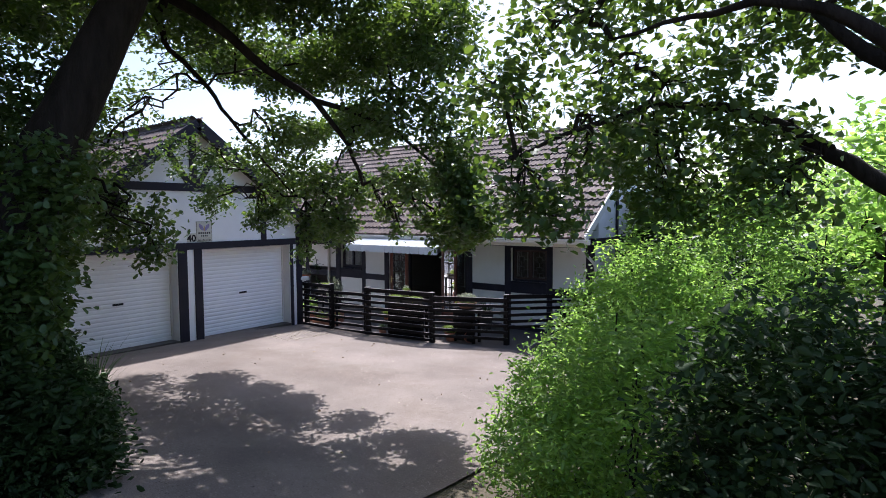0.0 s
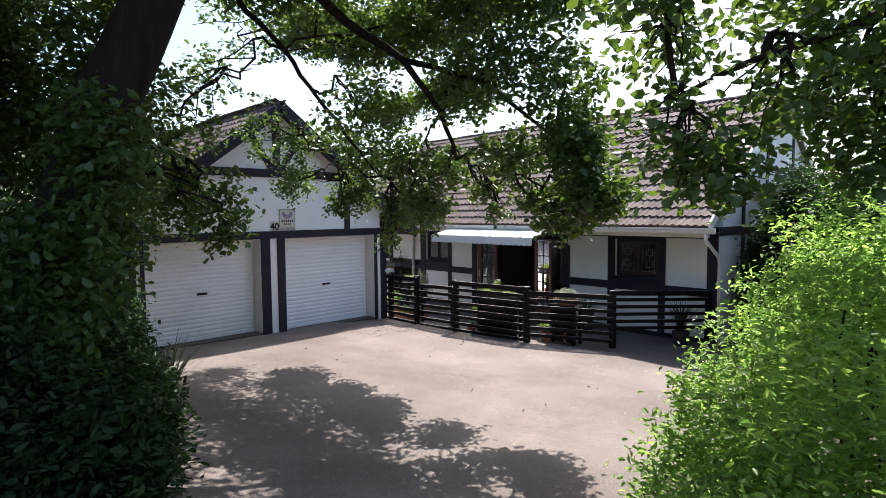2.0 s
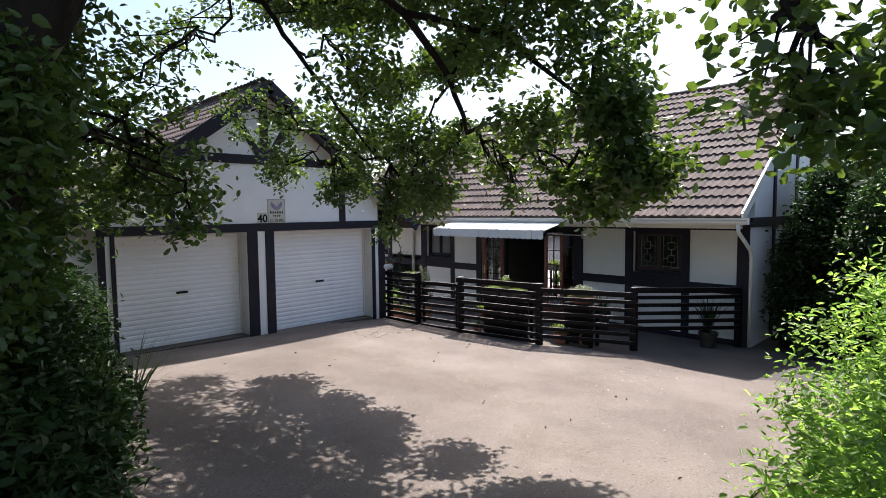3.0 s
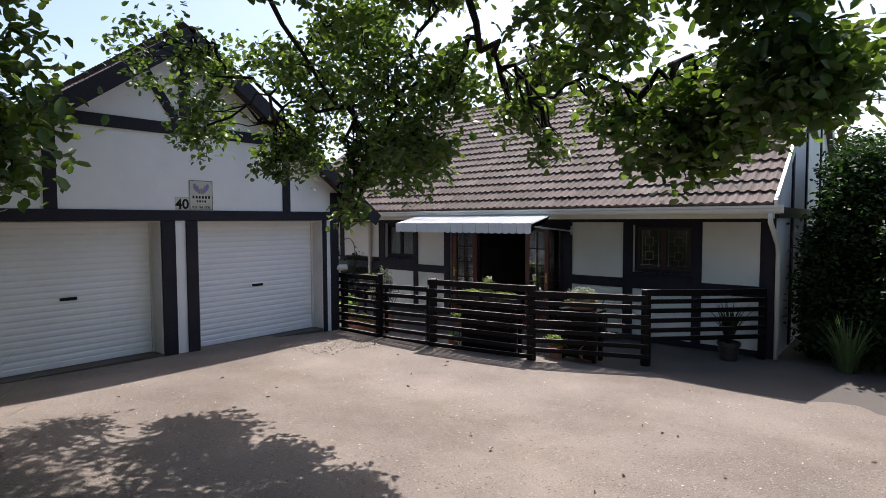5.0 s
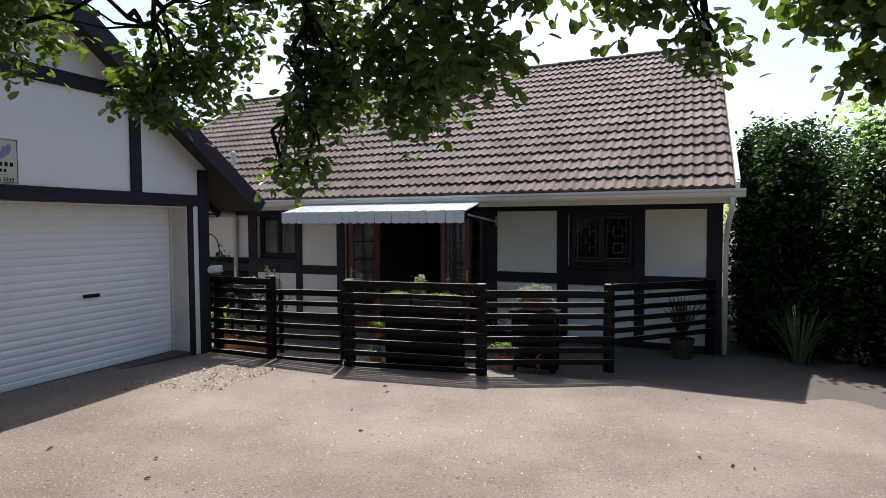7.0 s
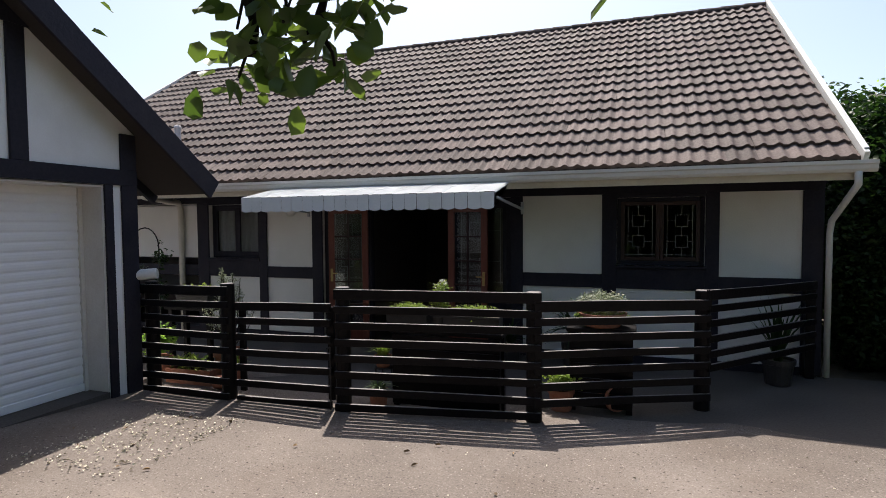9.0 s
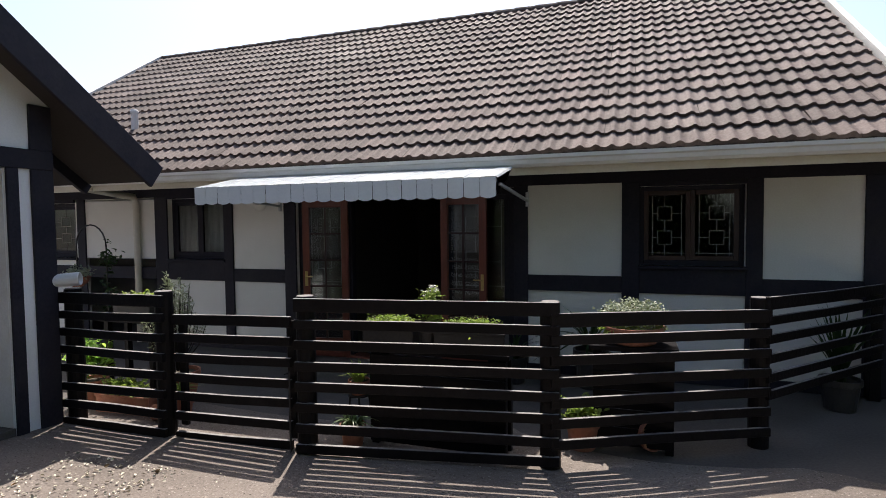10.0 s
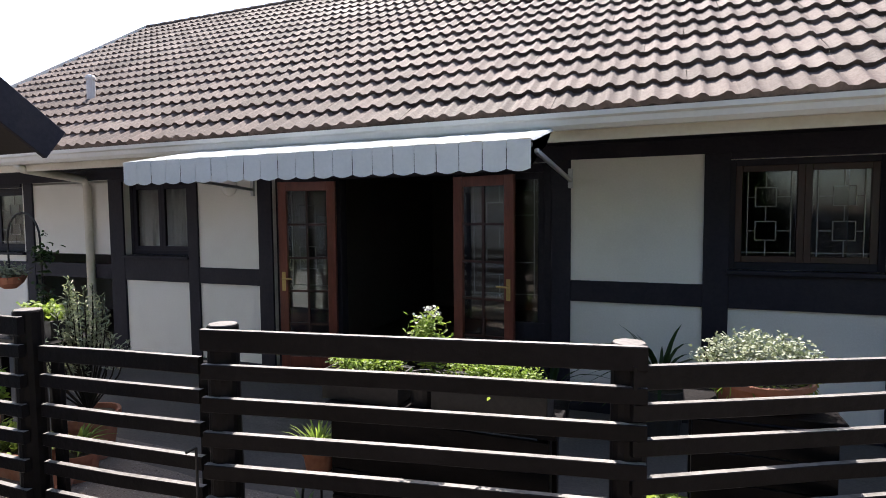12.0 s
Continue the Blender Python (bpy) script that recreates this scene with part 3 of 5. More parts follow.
def slab(p0, p1, p2, p3, down):
    """A sloping slab under four corners."""
    bm = bmesh.new()
    top = [bm.verts.new(p) for p in (p0, p1, p2, p3)]
    bot = [bm.verts.new(Vector(p) - Vector(down)) for p in (p0, p1, p2, p3)]
    bm.faces.new(top)
    bm.faces.new(bot[::-1])
    for i in range(4):
        j = (i + 1) % 4
        bm.faces.new((top[j], top[i], bot[i], bot[j]))
    bmesh.ops.recalc_face_normals(bm, faces=bm.faces)
    return bm


roof = part("roof", slab((ROOF_L, EAVE_Y, EAVE_Z), (ROOF_R, EAVE_Y, EAVE_Z), (ROOF_R, RIDGE_Y, RIDGE_Z), (ROOF_L, RIDGE_Y, RIDGE_Z), (0, 0, 0.09)), UNDER, house)
part("roof", slab((ROOF_L, BACK_Y - EAVE_Y, EAVE_Z), (ROOF_L, RIDGE_Y, RIDGE_Z), (ROOF_R, RIDGE_Y, RIDGE_Z), (ROOF_R, BACK_Y - EAVE_Y, EAVE_Z), (0, 0, 0.09)), TILE, house)
up = (0, RIDGE_Y - EAVE_Y, RIDGE_Z - EAVE_Z)
house_slope = roof_frame((ROOF_L + 0.02, EAVE_Y - 0.04, EAVE_Z - 0.03), (1, 0, 0), up)
# ridge caps
for i in range(34):
    x = ROOF_L + 0.03 + i * 0.393
    bm = bmesh.new()
    for k, (xa, r) in enumerate(((x, 0.115), (x + 0.41, 0.10))):
        ring = [bm.verts.new((xa, RIDGE_Y + r * math.cos(a), RIDGE_Z - 0.015 + r * 0.85 * math.sin(a))) for a in [math.pi * q / 8 for q in range(9)]]
        if k:
            for q in range(8):
                bm.faces.new((prev[q], ring[q], ring[q + 1], prev[q + 1]))
        prev = ring
    bmesh.ops.solidify(bm, geom=bm.faces[:], thickness=0.015)
    part("ridge_cap", bm, TILE, roof, smooth=False)
# white verge boards at both ends
for x0, x1 in ((ROOF_R - 0.02, ROOF_R + 0.03), (ROOF_L - 0.03, ROOF_L + 0.02)):
    for s in (1, -1):
        bm = bmesh.new()
        ya, yb = (EAVE_Y - 0.06, RIDGE_Y) if s > 0 else (BACK_Y - EAVE_Y + 0.06, RIDGE_Y)
        beam(bm, ((x0 + x1) / 2, ya, EAVE_Z - 0.02), ((x0 + x1) / 2, yb, RIDGE_Z + 0.02), x1 - x0, 0.16)
        part("verge_board", bm, GUTTER, house, "white painted verge board")
for s in (1, -1):
    bm = bmesh.new()
    ya, yb = (EAVE_Y - 0.05, RIDGE_Y) if s > 0 else (BACK_Y - EAVE_Y + 0.05, RIDGE_Y)
    beam(bm, (ROOF_R + 0.012, ya, EAVE_Z + 0.085), (ROOF_R + 0.012, yb, RIDGE_Z + 0.125), 0.045, 0.025)
    part("verge_board", bm, GUTTER, house, "white painted verge capping")
# soffit, fascia, gutter
part("soffit", boxes((-5.7, EAVE_Y + 0.04, 2.235, ROOF_R - 0.02, PROUD - 0.004, 2.25)), TIMBER, house)
part("fascia", boxes((ROOF_L + 0.02, EAVE_Y - 0.005, 2.17, ROOF_R - 0.02, EAVE_Y + 0.02, 2.36), bevel=0.003), FASCIA, house)
bm = bmesh.new()
gp = [(-0.005, 0.12), (-0.005, 0.02), (-0.03, 0.0), (-0.085, 0.0), (-0.105, 0.03), (-0.11, 0.07), (-0.125, 0.085), (-0.125, 0.12), (-0.115, 0.12), (-0.112, 0.092), (-0.1, 0.075), (-0.095, 0.035), (-0.08, 0.012), (-0.032, 0.012), (-0.017, 0.025), (-0.015, 0.12)]
ra = [bm.verts.new((ROOF_L, EAVE_Y - 0.003 + y, 2.245 + z)) for y, z in gp]
rb = [bm.verts.new((ROOF_R + 0.1, EAVE_Y - 0.003 + y, 2.245 + z)) for y, z in gp]
for i in range(len(gp)):
    j = (i + 1) % len(gp)
    bm.faces.new((ra[i], ra[j], rb[j], rb[i]))
bm.faces.new(ra[::-1]), bm.faces.new(rb)
bmesh.ops.recalc_face_normals(bm, faces=bm.faces)
part("gutter", bm, GUTTER, house, "white painted metal gutter")
bm = tube(bmesh.new(), [(7.36, -0.87, 2.25), (7.36, -0.87, 2.12), (7.345, -0.12, 1.74), (7.345, -0.06, 1.6), (7.345, -0.06, -0.12)], 0.036, 10)
part("downpipe", bm, GUTTER, house, "white painted downpipe", smooth=True)
bm = tube(bmesh.new(), [(-2.36, -0.87, 2.25), (-2.36, -0.82, 2.2), (-2.36, -0.1, 2.12), (-2.36, -0.06, 2.0), (-2.36, -0.06, -0.12)], 0.05, 10)
part("downpipe", bm, FASCIA, house, "cream painted downpipe", smooth=True)
# vent pipe through the tiles
vp = thing("vent_pipe", (-2.85, 0.42, 3.2), "grey plastic vent pipe standing on the roof tiles", "vent pipe")
bm = spin(bmesh.new(), [(0.055, -0.12), (0.055, 0.30), (0.065, 0.30), (0.065, 0.33), (0.05, 0.36), (0.02, 0.37)], (-2.85, 0.42, 3.22), 16)
part("pipe", bm, JAMB, vp, smooth=False)
bm = spin(bmesh.new(), [(0.12, -0.16), (0.09, -0.03), (0.058, 0.03)], (-2.85, 0.42, 3.22), 16)
part("flashing", bm, UNDER, vp)

# ---- garage ----
garage = thing("garage", (-3.0, -6.15, -0.05), "white half-timbered double garage with a gable", "garage")
GY0, GY1, GMID, GTOP, GT = -9.22, -3.08, -6.15, 5.10, 0.74
GD = ((-8.95, -6.58), (-6.0, -3.47))
ghole = [(a, -0.4, b, 2.17) for a, b in GD]
part("wall", wall_sheet(bmesh.new(), "x", 0.0, 0.22, GY0, GY1, -0.4, 2.66, ghole), WHITE, garage)


def gable_tri(x0, x1, zb):
    bm = bmesh.new()
    prof = [(GY0, zb), (GY1, zb), (GY1, GTOP - GT * (GY1 - GMID) - 0.08), (GMID, GTOP - 0.08), (GY0, GTOP - GT * (GMID - GY0) - 0.08)]
    a = [bm.verts.new((x0, y, z)) for y, z in prof]
    b = [bm.verts.new((x1, y, z)) for y, z in prof]
    bm.faces.new(a), bm.faces.new(b[::-1])
    for i in range(5):
        j = (i + 1) % 5
        bm.faces.new((a[j], a[i], b[i], b[j]))
    bmesh.ops.recalc_face_normals(bm, faces=bm.faces)
    return bm


part("wall", gable_tri(-0.22, 0.0, 2.66), WHITE, garage)
part("wall", gable_tri(-6.6, -6.4, -0.4), WHITE, garage)
part("wall", boxes((-6.4, GY1 - 0.2, -0.4, -0.22, GY1, 2.75)), WHITE, garage)
part("wall", boxes((-6.4, GY0, -0.4, -0.22, GY0 + 0.2, 2.75)), WHITE, garage)
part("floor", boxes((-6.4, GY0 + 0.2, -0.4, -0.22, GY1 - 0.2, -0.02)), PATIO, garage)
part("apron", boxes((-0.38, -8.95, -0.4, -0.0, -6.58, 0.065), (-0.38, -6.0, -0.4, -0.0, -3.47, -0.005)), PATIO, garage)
P = 0.03
for y0, y1 in ((-9.22, -9.1), (-9.02, -8.95), (-6.58, -6.36), (-6.19, -6.0), (-3.47, -3.375), (-3.27, -3.08)):
    part("timber_post", boxes((0.0, y0, -0.1, P, y1, 2.17), bevel=0.005), TIMBER, garage)
part("timber_beam", boxes((0.0, GY0, 2.17, P + 0.004, GY1, 2.335), bevel=0.005), TIMBER, garage)
hb = (GTOP - 3.72) / GT
part("timber_beam", boxes((0.0, GMID - hb - 0.2, 3.53, P + 0.003, GMID + hb + 0.2, 3.71), bevel=0.005), TIMBER, garage)
for y0, y1 in ((-8.1, -7.94), (-4.37, -4.21)):
    part("timber_post", boxes((0.0, y0, 2.335, P, y1, 3.53), bevel=0.005), TIMBER, garage)
part("timber_post", boxes((0.0, GMID - 0.09, 3.71, P, GMID + 0.09, GTOP - 0.1), bevel=0.005), TIMBER, garage)
for s in (1, -1):
    part("timber_brace", beam(bmesh.new(), (P / 2, GMID + s * 0.12, 3.72), (P / 2, GMID + s * 0.62, 4.5), 0.14, P - 0.004, (1, 0, 0)), TIMBER, garage)
    part("timber_post", boxes((0.0, GMID + s * 3.07 - (0.19 if s > 0 else 0), 2.335, P, GMID + s * 3.07 + (0 if s > 0 else 0.19), 2.72), bevel=0.005), TIMBER, garage)
# reveal linings beside the doors
for a, b in GD:
    part("reveal", boxes((-0.36, a, 0.0, -0.002, a + 0.018, 2.16)), JAMB, garage)
    part("reveal", boxes((-0.36, b - 0.018, 0.0, -0.002, b, 2.16)), JAMB, garage)
    part("reveal", boxes((-0.36, a + 0.018, 2.142, -0.002, b - 0.018, 2.16)), JAMB, garage)
# barge boards and roof
OVER = 0.36
GE = 3.89
for s in (1, -1):
    part("barge_board", beam(bmesh.new(), (OVER - 0.02, GMID + s * GE, GTOP - GT * GE - 0.06), (OVER - 0.02, GMID, GTOP - 0.06), 0.04, 0.25), TIMBER, garage, "black barge board with flaking paint")
    e0, e1 = (OVER - 0.045, GMID + s * GE, GTOP - GT * GE), (-6.8, GMID + s * GE, GTOP - GT * GE)
    r0, r1 = (OVER - 0.045, GMID, GTOP), (-6.8, GMID, GTOP)
    gr = part("roof", slab(e0, r0, r1, e1, (0, 0, 0.1)), UNDER, garage)
    fm = roof_frame((e1[0] if s < 0 else e0[0] + 0.03, GMID + s * (GE + 0.03), GTOP - GT * GE - 0.02), (1 if s < 0 else -1, 0, 0), (0, -s, GT))
    joined_tiles("tiles", fm, [(i, j) for i in range(23) for j in range(15)], gr)
    for k in range(5):
        part("rafter", beam(bmesh.new(), (-0.6 - 1.4 * k, GMID + s * GE, GTOP - GT * GE - 0.16), (-0.6 - 1.4 * k, GMID + s * 2.9, GTOP - GT * 2.9 - 0.16), 0.05, 0.11), TIMBER, garage)
for i in range(18):
    x = OVER - 0.42 - i * 0.393
    bm = bmesh.new()
    for k, (xa, r) in enumerate(((x, 0.115), (x + 0.41, 0.10))):
        ring = [bm.verts.new((xa, GMID + r * math.cos(a), GTOP + r * 0.85 * math.sin(a))) for a in [math.pi * q / 8 for q in range(9)]]
        if k:
            for q in range(8):
                bm.faces.new((prev[q], ring[q], ring[q + 1], prev[q + 1]))
        prev = ring
    bmesh.ops.solidify(bm, geom=bm.faces[:], thickness=0.015)
    part("ridge_cap", bm, TILE, garage)


def roller_door(y0, y1, zb):
    door = thing("roller_door", (-0.320, (y0 + y1) / 2, zb), "closed white ribbed steel roller door of the garage", "garage door", "garage roller doors")
    n, ph = (22, 0.0945) if zb < 0.03 else (22, 0.0915)
    prof = [(0.0, 0.0), (0.0025, 0.008), (0.008, 0.022), (0.010, 0.047), (0.008, 0.072), (0.0025, 0.0865), (0.0, 0.0945)]
    bm = bmesh.new()
    a = [bm.verts.new((x, y0 + 0.02, z)) for x, z in prof]
    b = [bm.verts.new((x, y1 - 0.02, z)) for x, z in prof]
    for i in range(len(prof) - 1):
        bm.faces.new((a[i], b[i], b[i + 1], a[i + 1]))
    me = mesh_of(bm, "slat", ROLLER)
    for i in range(n):
        ob = new("slat", me)
        ob.parent = door
        ob.matrix_parent_inverse = door.matrix_basis.inverted()
        ob.matrix_basis = Matrix.Translation((-0.320, 0, zb + 0.085 + i * ph))
    part("bottom_rail", boxes((-0.325, y0 + 0.02, zb + 0.004, -0.298, y1 - 0.02, zb + 0.085), bevel=0.004), ROLLER, door)
    part("guide", boxes((-0.330, y0 + 0.018, zb, -0.285, y0 + 0.055, 2.14)), JAMB, door)
    part("guide", boxes((-0.330, y1 - 0.055, zb, -0.285, y1 - 0.018, 2.14)), JAMB, door)
    ym = (y0 + y1) / 2
    bm = boxes((-0.306, ym - 0.11, zb + 0.955, -0.296, ym + 0.11, zb + 1.0), bevel=0.003)
    tube(bm, [(-0.298, ym - 0.1, zb + 0.97), (-0.270, ym - 0.08, zb + 0.97), (-0.270, ym + 0.08, zb + 0.97), (-0.298, ym + 0.1, zb + 0.97)], 0.008, 6)
    part("handle", bm, BLACKPRINT, door, "black lift handle")
    return door


roller_door(-8.95, -6.58, 0.065)
roller_door(-6.0, -3.47, -0.005)


# ---- awning over the entrance ----
awning = thing("awning", (1.95, -0.85, 2.24), "pale blue-grey aluminium slat awning with scalloped edge", "awning")
AX0, AX1 = 0.2, 3.68
AYB, AZB, AYF, AZF = -0.86, 2.245, -1.6, 2.085
nsl = 22
aw = (AX1 - AX0) / nsl
for i in range(nsl):
    x = AX0 + i * aw
    bm = bmesh.new()
    lift = 0.004 if i % 2 else 0.0
    pts = [(x - 0.012, 0.0), (x + 0.006, 0.016), (x + aw - 0.006, 0.016), (x + aw + 0.012, 0.0)]
    a = [bm.verts.new((px, AYB, AZB + h + lift)) for px, h in pts]
    b = [bm.verts.new((px, AYF, AZF + h + lift)) for px, h in pts]
    for k in range(3):
        bm.faces.new((a[k], b[k], b[k + 1], a[k + 1]))
    bmesh.ops.solidify(bm, geom=bm.faces[:], thickness=0.004)
    part("slat", bm, AWNING, awning)
    bm = bmesh.new()
    yv = AYF - 0.004 - (0.0025 if i % 2 else 0)
    rows = []
    for k in range(7):
        px = x + 0.003 + (aw - 0.006) * k / 6
        zl = AZF - 0.165 - 0.018 * math.sin(math.pi * k / 6)
        rows.append([bm.verts.new(p) for p in ((px, yv, AZF + 0.014), (px, yv, zl), (px, yv + 0.004, zl), (px, yv + 0.004, AZF + 0.014))])
    for r0, r1 in zip(rows, rows[1:]):
        for q in range(4):
            bm.faces.new((r0[q], r0[(q + 1) % 4], r1[(q + 1) % 4], r1[q]))
    bm.faces.new(rows[0][::-1]), bm.faces.new(rows[-1])
    bmesh.ops.recalc_face_normals(bm, faces=bm.faces)
    part("valance", bm, AWNING, awning)
for x in (AX0 + 0.01, AX1 - 0.01):
    bm = bmesh.new()
    v = [bm.verts.new(p) for p in ((x, AYB, AZB), (x, AYF, AZF), (x, AYF, AZF - 0.16), (x, AYB - 0.2, AZB - 0.12))]
    bm.faces.new(v)
    bmesh.ops.solidify(bm, geom=bm.faces[:], thickness=0.004)
    part("side_panel", bm, AWNING, awning)
    bm = beam(bmesh.new(), (x + 0.02, AYF + 0.1, AZF - 0.05), (x + 0.02, -0.05, 1.93), 0.03, 0.03)
    part("arm", bm, GALV, awning, "bare aluminium support arm")
    part("bracket", boxes((x, -0.06, 1.86, x + 0.04, -0.03, 2.03), bevel=0.003), GALV, awning)
part("front_rail", boxes((AX0, AYF + 0.01, AZF - 0.03, AX1, AYF + 0.04, AZF - 0.005)), GALV, awning)

# round bulkhead lamp on the wall, unlit
lamp = thing("wall_lamp", (-0.12, -0.02, 1.98), "unlit round cream bulkhead wall lamp on the plaster", "wall lamp")
bm = bmesh.new()
bmesh.ops.create_uvsphere(bm, u_segments=18, v_segments=10, radius=0.11, matrix=Matrix.Translation((-0.12, -0.02, 1.98)) @ Matrix.Diagonal((1, 0.55, 1, 1)))
part("shade", bm, CREAM, lamp, smooth=True)
part("base", spin(bmesh.new(), [(0.08, -0.02), (0.08, 0.02)], (-0.12, -0.005, 1.98), 14), GALV, lamp)

# ---- sign and number on the garage ----
sign = thing("sign", (0.0, -5.91, 2.34), "weathered cream security sign with purple bird and black print", "sign")
S0, S1, Z0, Z1 = -6.12, -5.72, 2.345, 2.83
part("board", boxes((0.002, S0, Z0, 0.012, S1, Z1), bevel=0.002), SIGNBOARD, sign)
bm = boxes((0.012, S0 + 0.008, Z0 + 0.008, 0.014, S0 + 0.014, Z1 - 0.008), (0.012, S1 - 0.014, Z0 + 0.008, 0.014, S1 - 0.008, Z1 - 0.008), (0.012, S0 + 0.014, Z1 - 0.014, 0.014, S1 - 0.014, Z1 - 0.008), (0.012, S0 + 0.014, Z0 + 0.008, 0.014, S1 - 0.014, Z0 + 0.014))
part("border", bm, BLACKPRINT, sign)


def plate(outline, x, y, z, s):
    """A thin flat shape facing the drive."""
    bm = bmesh.new()
    front = [bm.verts.new((x, y + a * s, z + b * s)) for a, b in outline]
    back = [bm.verts.new((x - 0.0015, y + a * s, z + b * s)) for a, b in outline]
    n = len(front)
    for k in range(n):
        bm.faces.new((front[k], back[k], back[(k + 1) % n], front[(k + 1) % n]))
    bmesh.ops.triangulate(bm, faces=[bm.faces.new(front)])
    bmesh.ops.recalc_face_normals(bm, faces=bm.faces)
    return bm


wing = [(0.10, 0.02), (0.12, 0.42), (0.24, 0.58), (0.38, 1.0), (0.55, 0.88), (0.74, 1.18), (0.95, 1.12), (0.98, 0.7), (0.8, 0.36), (0.5, 0.1), (0.2, -0.1)]
part("emblem", plate(wing, 0.0148, -5.92, 2.615, 0.135), SIGNDARK, sign, "purple spread wing shape")
part("emblem", plate([(-a, b) for a, b in wing[::-1]], 0.0148, -5.92, 2.615, 0.135), SIGNDARK, sign, "purple spread wing shape")
part("emblem", plate([(0, -0.25), (0.13, 0.1), (0.11, 0.6), (0.0, 0.8), (-0.11, 0.6), (-0.13, 0.1)], 0.0172, -5.92, 2.62, 0.125), SIGNORANGE, sign, "faded orange bird body shape")


def lettering(text, name, x, y, z, size, mat, parent, bold=0.0, depth=0.0012):
    """Letters of the built-in font as a mesh, facing +x, centred on y."""
    cu = bpy.data.curves.new(name, "FONT")
    cu.body, cu.size, cu.align_x, cu.extrude, cu.offset = text, size, "CENTER", depth, bold
    tmp = new(name, cu)
    dep = bpy.context.evaluated_depsgraph_get()
    me = bpy.data.meshes.new_from_object(tmp.evaluated_get(dep))
    bpy.data.objects.remove(tmp)
    me.materials.clear()
    me.materials.append(mat)
    ob = new(name, me)
    ob.parent = parent
    ob.matrix_parent_inverse = parent.matrix_basis.inverted()
    ob.matrix_basis = Matrix.Translation((x, y, z)) @ Matrix(((0, 0, 1), (1, 0, 0), (0, 1, 0))).to_4x4()
    return ob


for n, z, h, w in ((6, 2.53, 0.045, 0.052), (4, 2.467, 0.034, 0.044)):  # the maker's name as plain bars
    for k in range(n):
        yb = -5.92 + (k - (n - 1) / 2) * w
        part("print_bar", boxes((0.0125, yb - w * 0.3, z, 0.0142, yb + w * 0.3, z + h)), BLACKPRINT, sign)
part("rule", boxes((0.0125, S0 + 0.05, 2.435, 0.014, S1 - 0.05, 2.44)), SIGNORANGE, sign)
lettering("031 765 3333", "lettering", 0.0135, -5.92, 2.37, 0.055, BLACKPRINT, sign, 0.0012)
number = thing("house_number", (0.0, -6.235, 2.345), "cream house number plate with black figures 40", "house number")
part("plate", boxes((0.002, -6.345, 2.345, 0.009, -6.125, 2.55), bevel=0.002), SIGNBOARD, number)
lettering("40", "lettering", 0.0105, -6.235, 2.362, 0.215, BLACKPRINT, number, 0.006)

# ---- fence and gate ----
POSTS = [(0.10, -3.0, 1.12), (1.13, -2.99, 1.125), (2.49, -2.96, 1.125), (4.31, -2.62, 1.1), (5.83, -1.70, 1.06), (7.12, -0.12, 1.03)]
fence = thing("fence", (3.0, -2.7, -0.13), "dark-stained low wooden slat fence with round posts", "fence")


def post_at(x, y, top, parent):
    z0 = ground_z(y) - 0.1
    bm = spin(bmesh.new(), [(0.078, z0), (0.076, 0.4), (0.072, top - 0.008), (0.068, top)], (x, y, 0), 18)
    p = part("post", bm, FENCE, parent)
    part("post_end", spin(bmesh.new(), [(0.066, top + 0.0005), (0.064, top + 0.004)], (x, y, 0), 18), POSTTOP, p, "bleached end grain")
    return p


for x, y, top in POSTS[:5]:
    post_at(x, y, top, fence)


def boards(p, q, ztop_p, ztop_q, n, spacing, parent, off=0.078, first=0.1, rest=0.07, thick=0.036, ext=0.06, zslope=True):
    """Horizontal boards across the street side of two posts, none quite straight."""
    a, b = Vector((p[0], p[1], 0)), Vector((q[0], q[1], 0))
    d = (b - a).normalized()
    side = Vector((d.y, -d.x, 0))
    out = []
    for k in range(n):
        h = first if k == 0 else rest
        za, zb = ztop_p - k * spacing - h / 2 + RNG.normal() * 0.004, ztop_q - k * spacing - h / 2 + RNG.normal() * 0.004
        bm = bmesh.new()
        A, B = a - d * ext + side * off, b + d * ext + side * off
        A.z, B.z = za, zb
        mid = (A + B) / 2 + Vector((0, 0, RNG.normal() * 0.004)) + side * RNG.normal() * 0.004
        s2 = Vector((side.x, side.y, 0)) * thick / 2
        rings = []
        for c in (A, (A + mid) / 2, mid, (mid + B) / 2, B):
            u = Vector((0, 0, h / 2))
            e = 0.004
            rings.append([bm.verts.new(c + v) for v in (s2 * 0.8 - u, s2 - u * 0.9, s2 + u * 0.9, s2 * 0.8 + u, -s2 * 0.8 + u, -s2 + u * 0.9, -s2 - u * 0.9, -s2 * 0.8 - u)])
        for r0, r1 in zip(rings, rings[1:]):
            for i in range(8):
                j = (i + 1) % 8
                f = bm.faces.new((r0[i], r0[j], r1[j], r1[i]))
                # only the top face gets the painted glint
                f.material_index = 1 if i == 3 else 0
        bm.faces.new(rings[0]), bm.faces.new(rings[-1][::-1])
        bmesh.ops.recalc_face_normals(bm, faces=bm.faces)
        out.append(part("board", bm, [FENCE, TOPGLINT], parent))
    return out


